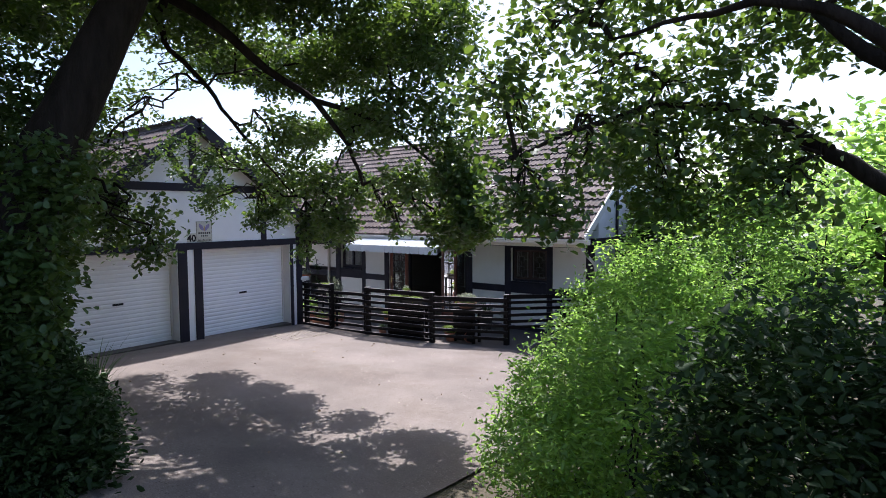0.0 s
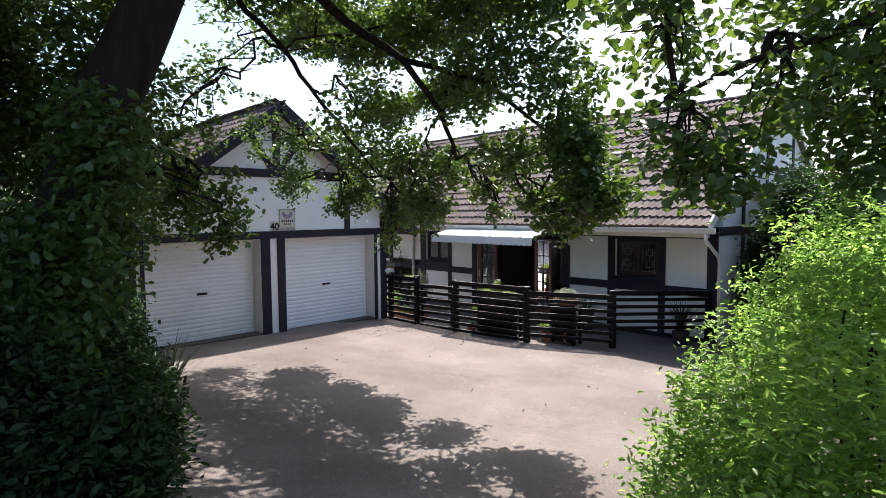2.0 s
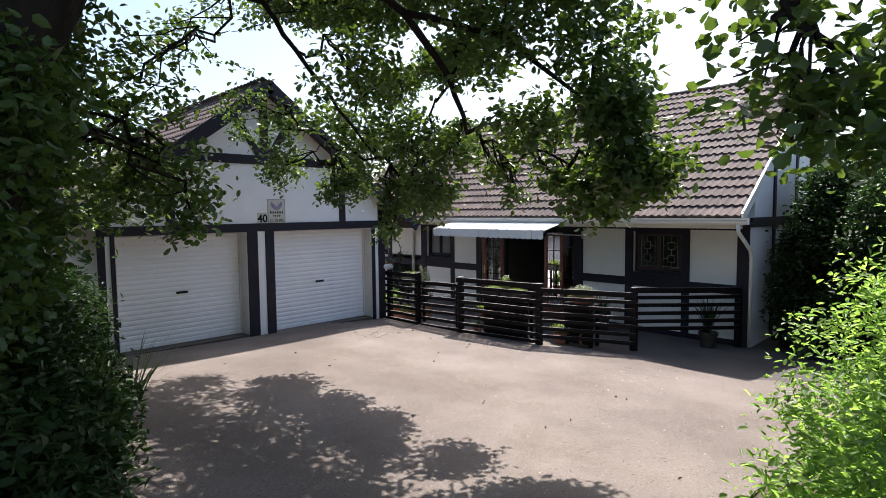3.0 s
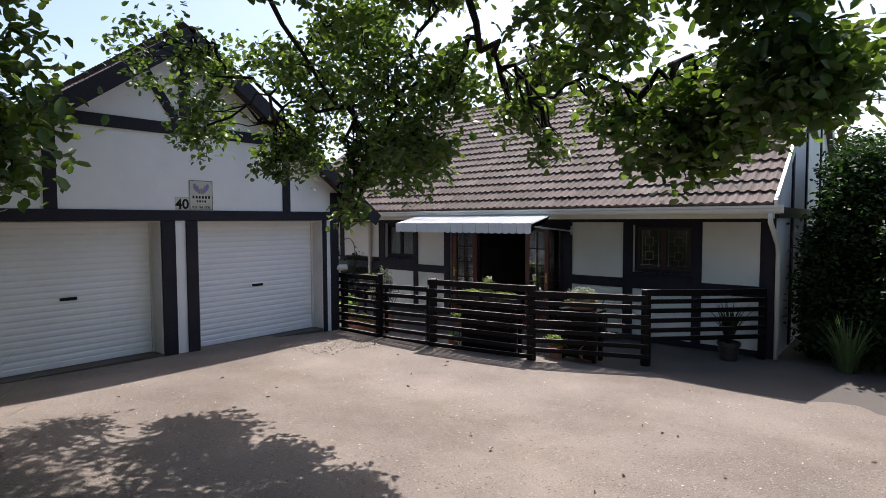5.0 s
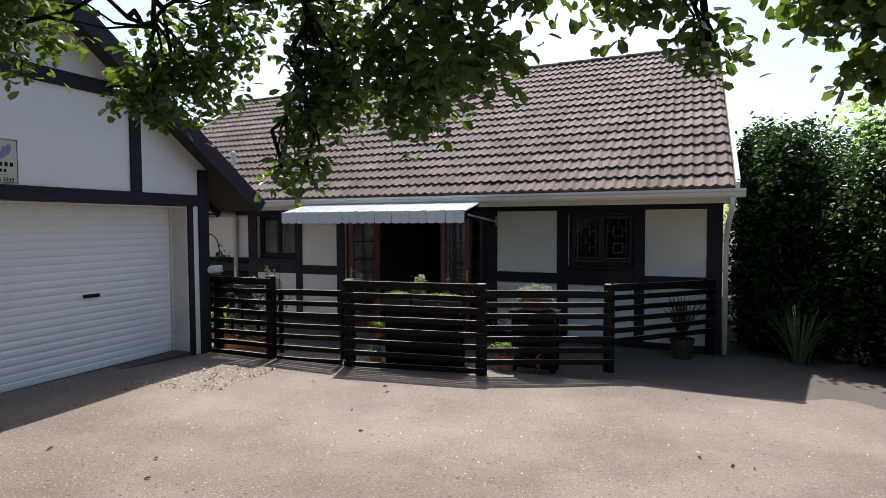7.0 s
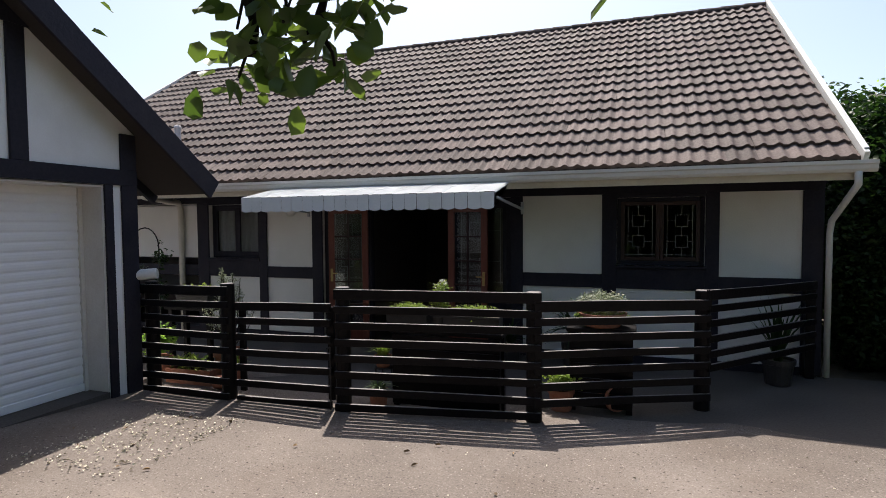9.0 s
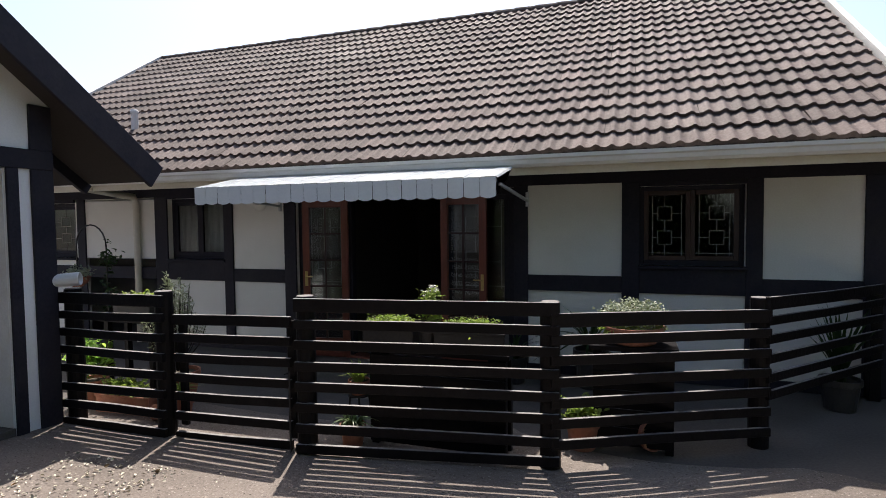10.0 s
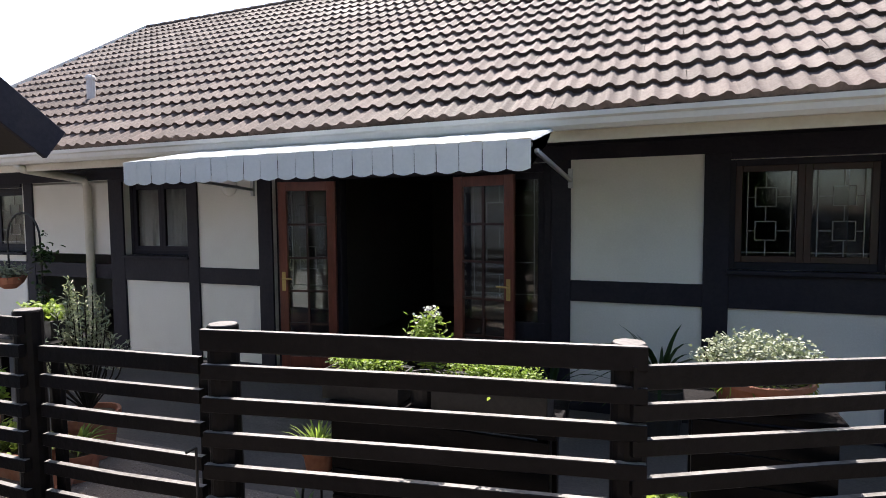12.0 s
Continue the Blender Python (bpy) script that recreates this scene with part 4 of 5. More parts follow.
boards(POSTS[0], POSTS[1], 1.097, 1.102, 8, 0.161, fence)
boards(POSTS[2], POSTS[3], 1.113, 1.103, 8, 0.160, fence)
boards(POSTS[3], POSTS[4], 1.028, 0.975, 7, 0.154, fence, ext=0.03)
boards(POSTS[4], POSTS[5], 1.075, 1.04, 6, 0.150, fence, ext=0.03)
part("end_post", boxes((7.1, -0.16, -0.13, 7.2, -0.03, 1.0), bevel=0.005), FENCE, fence)
gate = thing("gate", (1.8, -2.96, -0.1), "closed dark-stained wooden slat garden gate", "gate")
GA, GB = (1.24, -2.97), (2.36, -2.945)
boards(GA, GB, 0.94, 0.968, 7, 0.165, gate, off=0.03, ext=0.0, first=0.085)
for x, y in ((1.27, -2.95), (2.33, -2.93)):
    part("stile", boxes((x - 0.035, y, -0.02, x + 0.035, y + 0.035, 0.92), bevel=0.004), FENCE, gate)
bm = tube(bmesh.new(), [(2.4, -3.06, 0.55), (2.4, -3.06, -0.07)], 0.007, 6)
tube(bm, [(2.4, -3.06, 0.55), (2.4, -3.12, 0.55)], 0.007, 6)
part("drop_bolt", bm, IRON, gate, "black iron drop bolt")
# white letter tube on the end post by the garage
letter = thing("letterbox", (-0.06, -3.12, 1.12), "white plastic pipe letterbox on the fence post", "letterbox")
m = pose(-0.06, -3.12, 1.19, 0, 86, 32)
bm = spin(bmesh.new(), [(0.055, -0.27), (0.06, -0.265), (0.06, 0.265), (0.055, 0.27), (0.05, 0.27), (0.05, 0.2)], (0, 0, 0), 18)
bmesh.ops.transform(bm, matrix=m, verts=bm.verts)
part("tube", bm, PVC, letter, smooth=False)
bm = spin(bmesh.new(), [(0.049, 0.15), (0.049, 0.21)], (0, 0, 0), 18)
bmesh.ops.transform(bm, matrix=m, verts=bm.verts)
part("inside", bm, POTDARK, letter)


# ---- pots and plants on the patio ----
def pot_profile(r, h):
    return [(r * 0.72, 0), (r * 0.78, 0.01), (r * 0.95, h * 0.8), (r * 1.05, h * 0.82), (r * 1.06, h), (r * 0.96, h), (r * 0.93, h * 0.88)]


def round_pot(x, y, z, r, h, mat, name, label, category="potted plant", group=""):
    t = thing(name, (x, y, z), label, category, group)
    part("pot", spin(bmesh.new(), pot_profile(r, h), (x, y, z), 20), mat, t)
    part("soil", spin(bmesh.new(), [(r * 0.9, h * 0.86), (r * 0.9, h * 0.9)], (x, y, z), 16), SOIL, t)
    return t


def trough(x, y, z, w, d, h, mat, label, rot=0.0):
    t = thing("planter_box", (x, y, z), label, "planter")
    m = pose(x, y, z, 0, 0, rot)
    bm = bmesh.new()
    t_ = 0.015
    for r in ((-w / 2, -d / 2, 0, w / 2, -d / 2 + t_, h), (-w / 2, d / 2 - t_, 0, w / 2, d / 2, h), (-w / 2, -d / 2 + t_, 0, -w / 2 + t_, d / 2 - t_, h), (w / 2 - t_, -d / 2 + t_, 0, w / 2, d / 2 - t_, h), (-w / 2 + t_, -d / 2 + t_, 0, w / 2 - t_, d / 2 - t_, 0.02),
              (-w / 2 - 0.008, -d / 2 - 0.008, h - 0.02, w / 2 + 0.008, -d / 2, h + 0.004), (-w / 2 - 0.008, d / 2, h - 0.02, w / 2 + 0.008, d / 2 + 0.008, h + 0.004)):
        box(bm, *r, bevel=0.003)
    bmesh.ops.transform(bm, matrix=m, verts=bm.verts)
    part("box", bm, mat, t)
    bm = boxes((-w / 2 + t_, -d / 2 + t_, h * 0.6, w / 2 - t_, d / 2 - t_, h * 0.85))
    bmesh.ops.transform(bm, matrix=m, verts=bm.verts)
    part("soil", bm, SOIL, t)
    return t


def stand(x0, x1, y0, y1, z0, z1, label, solid=True):
    t = thing("plant_stand", ((x0 + x1) / 2, (y0 + y1) / 2, z0), label, "plant stand")
    part("top", boxes((x0 - 0.03, y0 - 0.03, z1 - 0.04, x1 + 0.03, y1 + 0.03, z1), bevel=0.004), FENCE, t)
    for x in (x0, x1 - 0.06):
        for y in (y0, y1 - 0.06):
            part("leg", boxes((x, y, z0, x + 0.06, y + 0.06, z1 - 0.04), bevel=0.004), FENCE, t)
    if solid:
        n = 5
        for k in range(n):
            h = (z1 - 0.1 - z0) / n
            part("panel_board", boxes((x0, y0 - 0.022, z0 + 0.05 + k * h, x1, y0 - 0.002, z0 + 0.05 + (k + 1) * h - 0.006), bevel=0.003), FENCE, t)
    return t


prng = np.random.default_rng(21)
PZ = -0.136
stand(2.86, 3.98, -2.60, -2.36, PZ, 0.68, "dark wooden plant stand behind the fence")
# Terracotta-coloured boxes; the shade behind the fence is put in as dark colour.
for x, w in ((3.0, 0.44), (3.68, 0.56)):
    t = trough(x, -2.48, 0.682, w, 0.2, 0.15, POTDARK, "planter box of bright lime herbs on the stand, shade in its dark colour", RNG.normal() * 2)
    leaves("foliage", clumps([(x, -2.48, 0.865, w * 0.47, 0.1, 0.05, 1500)], 10, 0.02, prng, 0.0), 0.024, 0.012, LEAF_LIME, t, droop=-0.3)
t = round_pot(3.32, -2.48, 0.682, 0.085, 0.15, POTDARK, "potted_plant", "leafy white-flowering plant in a dark pot")
leaves("foliage", clumps([(3.34, -2.48, 1.0, 0.1, 0.1, 0.15, 1000)], 8, 0.02, prng, 0.0), 0.028, 0.013, LEAF_LIME, t, droop=-0.3)
leaves("blossom", clumps([(3.34, -2.48, 1.14, 0.09, 0.09, 0.05, 70)], 5, 0.008, prng, 0.3), 0.016, 0.014, PETAL, t)
t = round_pot(2.74, -2.7, PZ, 0.1, 0.2, TERRACOTTA, "potted_plant", "striped spider plant in a terracotta pot")
b = blades(bmesh.new(), (2.74, -2.7, 0.05), 60, 0.26, 0.010, prng, 1.0, 0.9)
part("foliage", b, LEAF_STRAP, t)
t = thing("pot_stand", (2.70, -2.5, PZ), "slim black iron pot stand with grassy plants", "pot stand")
bm = bmesh.new()
for k in range(3):
    a = k * 2.094
    tube(bm, [(2.70 + 0.13 * math.cos(a), -2.5 + 0.13 * math.sin(a), PZ), (2.70 + 0.09 * math.cos(a), -2.5 + 0.09 * math.sin(a), 0.24)], 0.008, 6)
spin(bm, [(0.1, 0.236), (0.1, 0.246)], (2.70, -2.5, 0), 16)
part("frame", bm, IRON, t)
t = round_pot(2.70, -2.5, 0.247, 0.09, 0.12, TERRACOTTA, "potted_plant", "grassy tuft in a small pot on the iron stand")
part("foliage", blades(bmesh.new(), (2.70, -2.5, 0.35), 80, 0.24, 0.006, prng, 0.8, 0.5), LEAF_LIME, t)
# lime plant and a tipped pot beyond the middle post
t = round_pot(4.5, -2.15, PZ, 0.13, 0.22, TERRACOTTA, "potted_plant", "low lime-green plant in a terracotta pot")
leaves("foliage", clumps([(4.5, -2.15, 0.16, 0.18, 0.14, 0.07, 420)], 8, 0.03, prng, 0.0), 0.06, 0.035, LEAF_LIME, t, droop=-0.2)
t = thing("flowerpot", (4.9, -1.95, PZ), "empty terracotta flowerpot lying on its side", "flowerpot")
bm = spin(bmesh.new(), pot_profile(0.12, 0.22), (0, 0, 0), 20)
bmesh.ops.transform(bm, matrix=pose(4.9, -1.95, PZ + 0.128, 0, 84, -50), verts=bm.verts)
part("pot", bm, TERRACOTTA, t)
# succulent bowl on its stand
stand(4.58, 5.18, -2.12, -1.82, PZ, 0.70, "dark wooden stand under a planted bowl")
t = round_pot(4.88, -1.97, 0.702, 0.23, 0.14, TERRACOTTA, "potted_plant", "bushy pale-green succulent in a wide terracotta bowl")
leaves("foliage", clumps([(4.88, -1.97, 0.92, 0.28, 0.2, 0.12, 3200)], 9, 0.02, prng, 0.3), 0.022, 0.015, LEAF_GREY, t, droop=-0.3)
leaves("trailing_growth", clumps([(4.88, -2.02, 0.83, 0.26, 0.16, 0.05, 500)], 6, 0.02, prng, 0.2), 0.05, 0.008, LEAF_LIME, t, droop=0.6)
# agave against the wall, dark strap plant by the corner
t = round_pot(4.45, -0.45, PZ, 0.18, 0.42, POTDARK, "potted_plant", "dark agave in a tall dark pot by the wall")
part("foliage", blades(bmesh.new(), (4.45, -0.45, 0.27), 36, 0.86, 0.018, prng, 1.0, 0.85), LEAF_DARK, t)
t = round_pot(3.62, -0.5, PZ, 0.15, 0.3, POTDARK, "potted_plant", "dark strap-leaved plant in a dark pot beside the door")
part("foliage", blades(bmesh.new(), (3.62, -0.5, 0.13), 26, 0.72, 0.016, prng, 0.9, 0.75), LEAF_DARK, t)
t = round_pot(6.75, -0.5, PZ, 0.17, 0.3, POTDARK, "potted_plant", "spiky dark plant in a pot by the house corner")
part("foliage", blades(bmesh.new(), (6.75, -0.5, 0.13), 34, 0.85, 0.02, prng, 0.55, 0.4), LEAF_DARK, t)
# left group behind the first fence bay
stand(-0.4, 0.26, -2.3, -2.0, PZ, 0.72, "dark wooden plant shelf behind the fence", False)
t = trough(-0.07, -2.15, 0.722, 0.5, 0.2, 0.14, POTDARK, "dark planter box of lime foliage on the shelf")
leaves("foliage", clumps([(-0.07, -2.15, 0.9, 0.24, 0.1, 0.06, 500)], 9, 0.025, prng, 0.0), 0.045, 0.028, LEAF_LIME, t, droop=-0.3)
t = trough(0.28, -2.6, PZ, 0.62, 0.22, 0.2, TERRACOTTA, "terracotta trough of bright leafy plants on the patio", 3)
leaves("foliage", clumps([(0.2, -2.6, 0.12, 0.26, 0.1, 0.06, 650)], 9, 0.025, prng, 0.0), 0.05, 0.03, LEAF_LIME, t, droop=-0.3)
t = round_pot(0.78, -2.5, PZ, 0.13, 0.2, TERRACOTTA, "potted_plant", "spiky lime plant in a terracotta pot by the gate")
part("foliage", blades(bmesh.new(), (0.78, -2.5, 0.06), 40, 0.3, 0.012, prng, 0.9, 0.7), LEAF_LIME, t)
t = thing("flowerpot", (0.75, -2.72, PZ), "pale terracotta flowerpot lying on its side", "flowerpot")
bm = spin(bmesh.new(), pot_profile(0.09, 0.2), (0, 0, 0), 18)
bmesh.ops.transform(bm, matrix=pose(0.7, -2.74, PZ + 0.1, 0, 86, 20), verts=bm.verts)
part("pot", bm, TERRACOTTA, t)
t = round_pot(-0.35, -2.5, PZ, 0.15, 0.26, TERRACOTTA, "potted_plant", "leafy plant in a terracotta pot by the garage")
leaves("foliage", clumps([(-0.35, -2.5, 0.35, 0.2, 0.2, 0.22, 600)], 9, 0.03, prng, 0.1), 0.06, 0.035, LEAF_BUSH, t, droop=-0.1)
# grey rosemary bush
t = round_pot(0.5, -2.22, PZ, 0.2, 0.34, TERRACOTTA, "potted_plant", "tall grey-green rosemary bush in a terracotta pot")
bm = bmesh.new()
pts = []
for k in range(40):
    a, l_ = prng.uniform(0, 6.28), prng.uniform(0.4, 1.1)
    o = prng.uniform(0.08, 0.42) * (1.35 - l_)
    tip = (0.5 + math.cos(a) * o, -2.22 + math.sin(a) * o, 0.2 + l_ * 0.92)
    midp = (0.5 + math.cos(a) * o * 0.7, -2.22 + math.sin(a) * o * 0.7, 0.2 + l_ * 0.92 * 0.5)
    tube(bm, [(0.5, -2.22, 0.2), midp, tip], [0.008, 0.006, 0.003], 5)
    for q in np.linspace(0.15, 1, 42):
        c = Vector(midp).lerp(Vector(tip), q)
        pts.append((c.x + prng.normal() * 0.012, c.y + prng.normal() * 0.012, c.z))
part("stem", bm, BARK, t)
leaves("foliage", pts, 0.045, 0.009, LEAF_GREY, t, droop=-0.8)
# iron hoop with a hanging terracotta bowl
t = thing("plant_hanger", (-1.9, -0.9, PZ), "black iron hoop plant hanger with a climbing stem", "plant hanger")
bm = tube(bmesh.new(), [(-2.0, -0.9, PZ), (-2.0, -0.9, 1.4)] + [(-2.28 - 0.28 * math.cos(a), -0.9, 1.4 + 0.3 * math.sin(a)) for a in [math.pi * (1 - q / 10) for q in range(11)]][::1] + [(-2.56, -0.9, 1.05)], 0.011, 6)
part("hoop", bm, IRON, t)
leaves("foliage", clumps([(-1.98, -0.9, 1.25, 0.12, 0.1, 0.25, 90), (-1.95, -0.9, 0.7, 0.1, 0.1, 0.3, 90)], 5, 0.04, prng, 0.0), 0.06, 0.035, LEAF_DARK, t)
t = thing("hanging_basket", (-2.56, -0.9, 0.83), "terracotta hanging bowl with pale flowers", "hanging basket")
part("bowl", spin(bmesh.new(), [(0.06, 0.0), (0.13, 0.06), (0.17, 0.14), (0.16, 0.14), (0.12, 0.08)], (-2.56, -0.9, 0.83), 18), TERRACOTTA, t)
bm = bmesh.new()
for k in range(3):
    a = k * 2.094
    tube(bm, [(-2.56 + 0.16 * math.cos(a), -0.9 + 0.16 * math.sin(a), 0.97), (-2.56, -0.9, 1.06)], 0.003, 4)
part("chain", bm, IRON, t)
leaves("foliage", clumps([(-2.56, -0.9, 1.03, 0.17, 0.15, 0.08, 260)], 7, 0.03, prng, 0.0), 0.05, 0.03, LEAF_GREY, t, droop=-0.2)


# ---- trees, shrubs and litter ----
def limb(bm, a, b, r0, r1, rng, wob=0.12, n=6, sag=0.0, sides=7):
    """A crooked, tapering limb from a to b."""
    a, b = Vector(a), Vector(b)
    L = (b - a).length
    pts = []
    for k in range(n + 1):
        t = k / n
        p = a.lerp(b, t)
        if 0 < k < n:
            p += Vector(rng.normal(size=3)) * wob * L * 0.22
        p.z += sag * math.sin(math.pi * t)
        pts.append(p)
    tube(bm, pts, [r0 + (r1 - r0) * (k / n) ** 0.8 for k in range(n + 1)], sides)
    return pts


def tree(name, label, trunk_pts, trunk_r, blobs, leaf_mat, clump, spread, ll, lw, seed, twigs=10, limb_r=0.06, from_node=2, droop=0.45, shell=0.2, boughs=()):
    """A tree: a tapered trunk, crooked limbs to every part of the crown, twigs, and leaves in loose clumps."""
    rng = np.random.default_rng(seed)
    base = trunk_pts[0]
    t = thing(name, base, label, "tree")
    bm = bmesh.new()
    fine = []
    fr = []
    for k in range(len(trunk_pts) - 1):
        for q in range(4):
            f = q / 4
            fine.append(Vector(trunk_pts[k]).lerp(Vector(trunk_pts[k + 1]), f) + Vector(rng.normal(size=3)) * 0.02)
            fr.append(trunk_r[k] + (trunk_r[k + 1] - trunk_r[k]) * f)
    fine.append(Vector(trunk_pts[-1]))
    fr.append(trunk_r[-1])
    fr[0] *= 1.35
    tube(bm, fine, fr, 14)
    part("trunk", bm, BARK, t, "dark rough bark trunk", smooth=True)
    tw = bmesh.new()
    joints = []
    for line, r0, r1 in boughs:
        bm = bmesh.new()
        fine = []
        for a, b in zip(line, line[1:]):
            fine += [Vector(a).lerp(Vector(b), q / 3) + Vector(rng.normal(size=3)) * 0.012 for q in range(3)]
        fine.append(Vector(line[-1]))
        tube(bm, fine, [r0 + (r1 - r0) * k / (len(fine) - 1) for k in range(len(fine))], 9)
        part("bough", bm, BARK, t, "crooked dark bough", smooth=True)
        joints += [Vector(q) for q in line[1:]]
    for x, y, z, rx, ry, rz, cnt in blobs:
        c = Vector((x, y, z))
        cand = [Vector(p) for p in trunk_pts[from_node:]] if z > 3.4 or len(trunk_pts) < 6 or x > 6.5 or y > -9 else [Vector(p) for p in trunk_pts[2:]]
        src = min(cand + joints, key=lambda p: (p - c).length + 0.4 * abs(p.z - z))
        bm = bmesh.new()
        line = limb(bm, src, c, limb_r * rng.uniform(0.7, 1.2), 0.014, rng, 0.3, 8, 0.2)
        joints += [line[3], line[5]]
        for k in range(twigs):
            s = line[int(rng.integers(3, len(line)))]
            d = rng.normal(size=3)
            d /= np.linalg.norm(d)
            e = c + Vector(d * np.array([rx, ry, rz]) * rng.uniform(0.6, 1.0))
            limb(tw, s, e, 0.012, 0.004, rng, 0.2, 4, 0.0, 5)
        part("limb", bm, BARK, t, smooth=True)
    part("twig", tw, BARK, t, kind="stuff")
    leaves("crown", clumps(blobs, clump, spread, rng, shell), ll, lw, leaf_mat, t, "loose crown of dark glossy leaves", rng=rng, droop=droop)
    return t


big_blobs = [
    # hanging front of the crown, from the garage side across the drive
    (2.45, -7.05, 3.3, 0.4, 0.4, 0.4, 620), (3.1, -6.2, 3.1, 0.42, 0.4, 0.42, 820), (3.0, -6.45, 2.85, 0.25, 0.25, 0.22, 260), (2.3, -7.5, 4.15, 0.7, 0.6, 0.6, 520),
    (3.35, -6.0, 3.5, 0.35, 0.4, 0.35, 420), (4.5, -6.3, 2.85, 0.3, 0.28, 0.45, 900), (4.4, -6.4, 2.3, 0.14, 0.12, 0.22, 110), (4.15, -6.35, 2.25, 0.14, 0.1, 0.14, 45),
    (5.2, -6.4, 2.8, 0.38, 0.32, 0.42, 980), (5.68, -6.75, 2.85, 0.28, 0.3, 0.36, 560), (4.2, -6.7, 3.7, 0.5, 0.5, 0.4, 760), (5.1, -6.8, 3.6, 0.5, 0.5, 0.4, 900),
    (6.05, -6.7, 3.35, 0.35, 0.35, 0.3, 560), (6.5, -6.5, 3.05, 0.28, 0.25, 0.14, 260), (6.84, -6.55, 2.74, 0.13, 0.13, 0.17, 130), (7.35, -6.5, 2.92, 0.2, 0.25, 0.15, 300),
    (7.75, -6.45, 2.68, 0.33, 0.33, 0.24, 900), (7.3, -6.9, 3.4, 0.5, 0.5, 0.3, 1000), (8.05, -6.5, 2.85, 0.35, 0.35, 0.32, 1500), (8.5, -6.95, 2.92, 0.34, 0.34, 0.3, 1500),
    (8.35, -7.1, 3.4, 0.36, 0.36, 0.35, 1300), (8.05, -7.0, 4.1, 0.5, 0.5, 0.5, 1300), (7.4, -7.4, 4.4, 0.6, 0.5, 0.5, 1300),
    (6.6, -7.0, 4.2, 0.5, 0.5, 0.35, 800), (5.6, -7.9, 4.1, 0.8, 0.5, 0.4, 800),
    (7.7, -6.0, 3.1, 0.35, 0.25, 0.22, 600), (6.4, -5.95, 3.45, 0.4, 0.25, 0.22, 500), (5.2, -5.95, 3.5, 0.45, 0.25, 0.22, 500), (4.3, -5.9, 3.5, 0.4, 0.25, 0.22, 350),
    # middle of the crown
    (4.4, -6.6, 5.5, 1.0, 0.7, 0.5, 3600), (5.9, -6.6, 5.5, 1.0, 0.7, 0.6, 4600), (7.2, -6.8, 5.6, 1.0, 0.8, 0.8, 3400), (8.2, -7.3, 5.2, 0.7, 0.7, 0.7, 2600),
    (3, -8.3, 5.5, 1.0, 0.9, 0.6, 500), (3.4, -8.9, 4.6, 0.8, 0.6, 0.5, 320), (4.8, -8, 5.8, 1.1, 0.9, 0.7, 2480), (4.4, -9.7, 3.9, 0.6, 0.5, 0.6, 600),
    (5.3, -9.6, 2.75, 0.34, 0.3, 0.55, 620), (4.45, -9.7, 3.0, 0.45, 0.4, 0.5, 800), (3.4, -9.7, 3.2, 0.8, 0.5, 1, 1705),
    (2.9, -6.8, 5.9, 1.0, 0.8, 0.4, 4200), (2.5, -7.0, 4.05, 0.5, 0.45, 0.35, 380), (3.3, -6.6, 4.0, 0.45, 0.4, 0.3, 420),
    (3.6, -5.75, 4.6, 0.7, 0.4, 0.3, 1700), (5.0, -5.8, 4.7, 0.7, 0.4, 0.3, 1700),
    # dense leaf roof above view, thickened to shade the bed and the drive
    (5, -9, 6.2, 1.4, 1.1, 0.9, 9500), (6.9, -9.2, 6.6, 1.3, 1.1, 0.9, 9500), (8.4, -8.8, 6.1, 1, 1, 0.8, 8000), (6.6, -8.0, 6.2, 1.2, 1, 0.8, 8000),
    (7.6, -10.6, 6.2, 1.3, 1.2, 0.9, 9500), (5.4, -11, 5.8, 1.3, 1.2, 1.0, 7500), (6.2, -12.4, 6.2, 1.5, 1.3, 1, 8500), (8.3, -12, 6.5, 1.3, 1.2, 0.9, 8000),
    (9, -9.9, 6.6, 1, 1, 0.8, 6500), (9.6, -11.4, 6.8, 1, 1, 0.8, 6000), (3.6, -10.4, 6.0, 1.3, 1.1, 0.8, 7000), (3.6, -12.4, 5.8, 1.3, 1.2, 1.0, 6500), (7.2, -14.0, 6.0, 1.6, 1.1, 0.9, 7000), (4.8, -14.0, 5.6, 1.5, 1.1, 1.0, 6500),
    # low growth round the trunk
    (4, -11.6, 4.2, 1.1, 1, 1.1, 8500), (2.8, -11.6, 5.3, 1.2, 1, 0.9, 4500), (5.2, -11.9, 4.9, 0.8, 0.6, 0.7, 3500), (4.6, -10.9, 3.2, 0.8, 0.5, 1, 2800), (5.6, -10.75, 4, 0.6, 0.4, 0.9, 2000), (5.9, -11, 2.6, 0.6, 0.35, 0.8, 2400), (6.15, -10.85, 3.3, 0.4, 0.3, 0.6, 900), (6.72, -11.4, 2.2, 0.32, 0.4, 0.75, 2400), (6.85, -11.1, 3.2, 0.28, 0.32, 0.5, 1100), (1.4, -10.1, 3.2, 0.9, 0.7, 1.2, 2015),
]
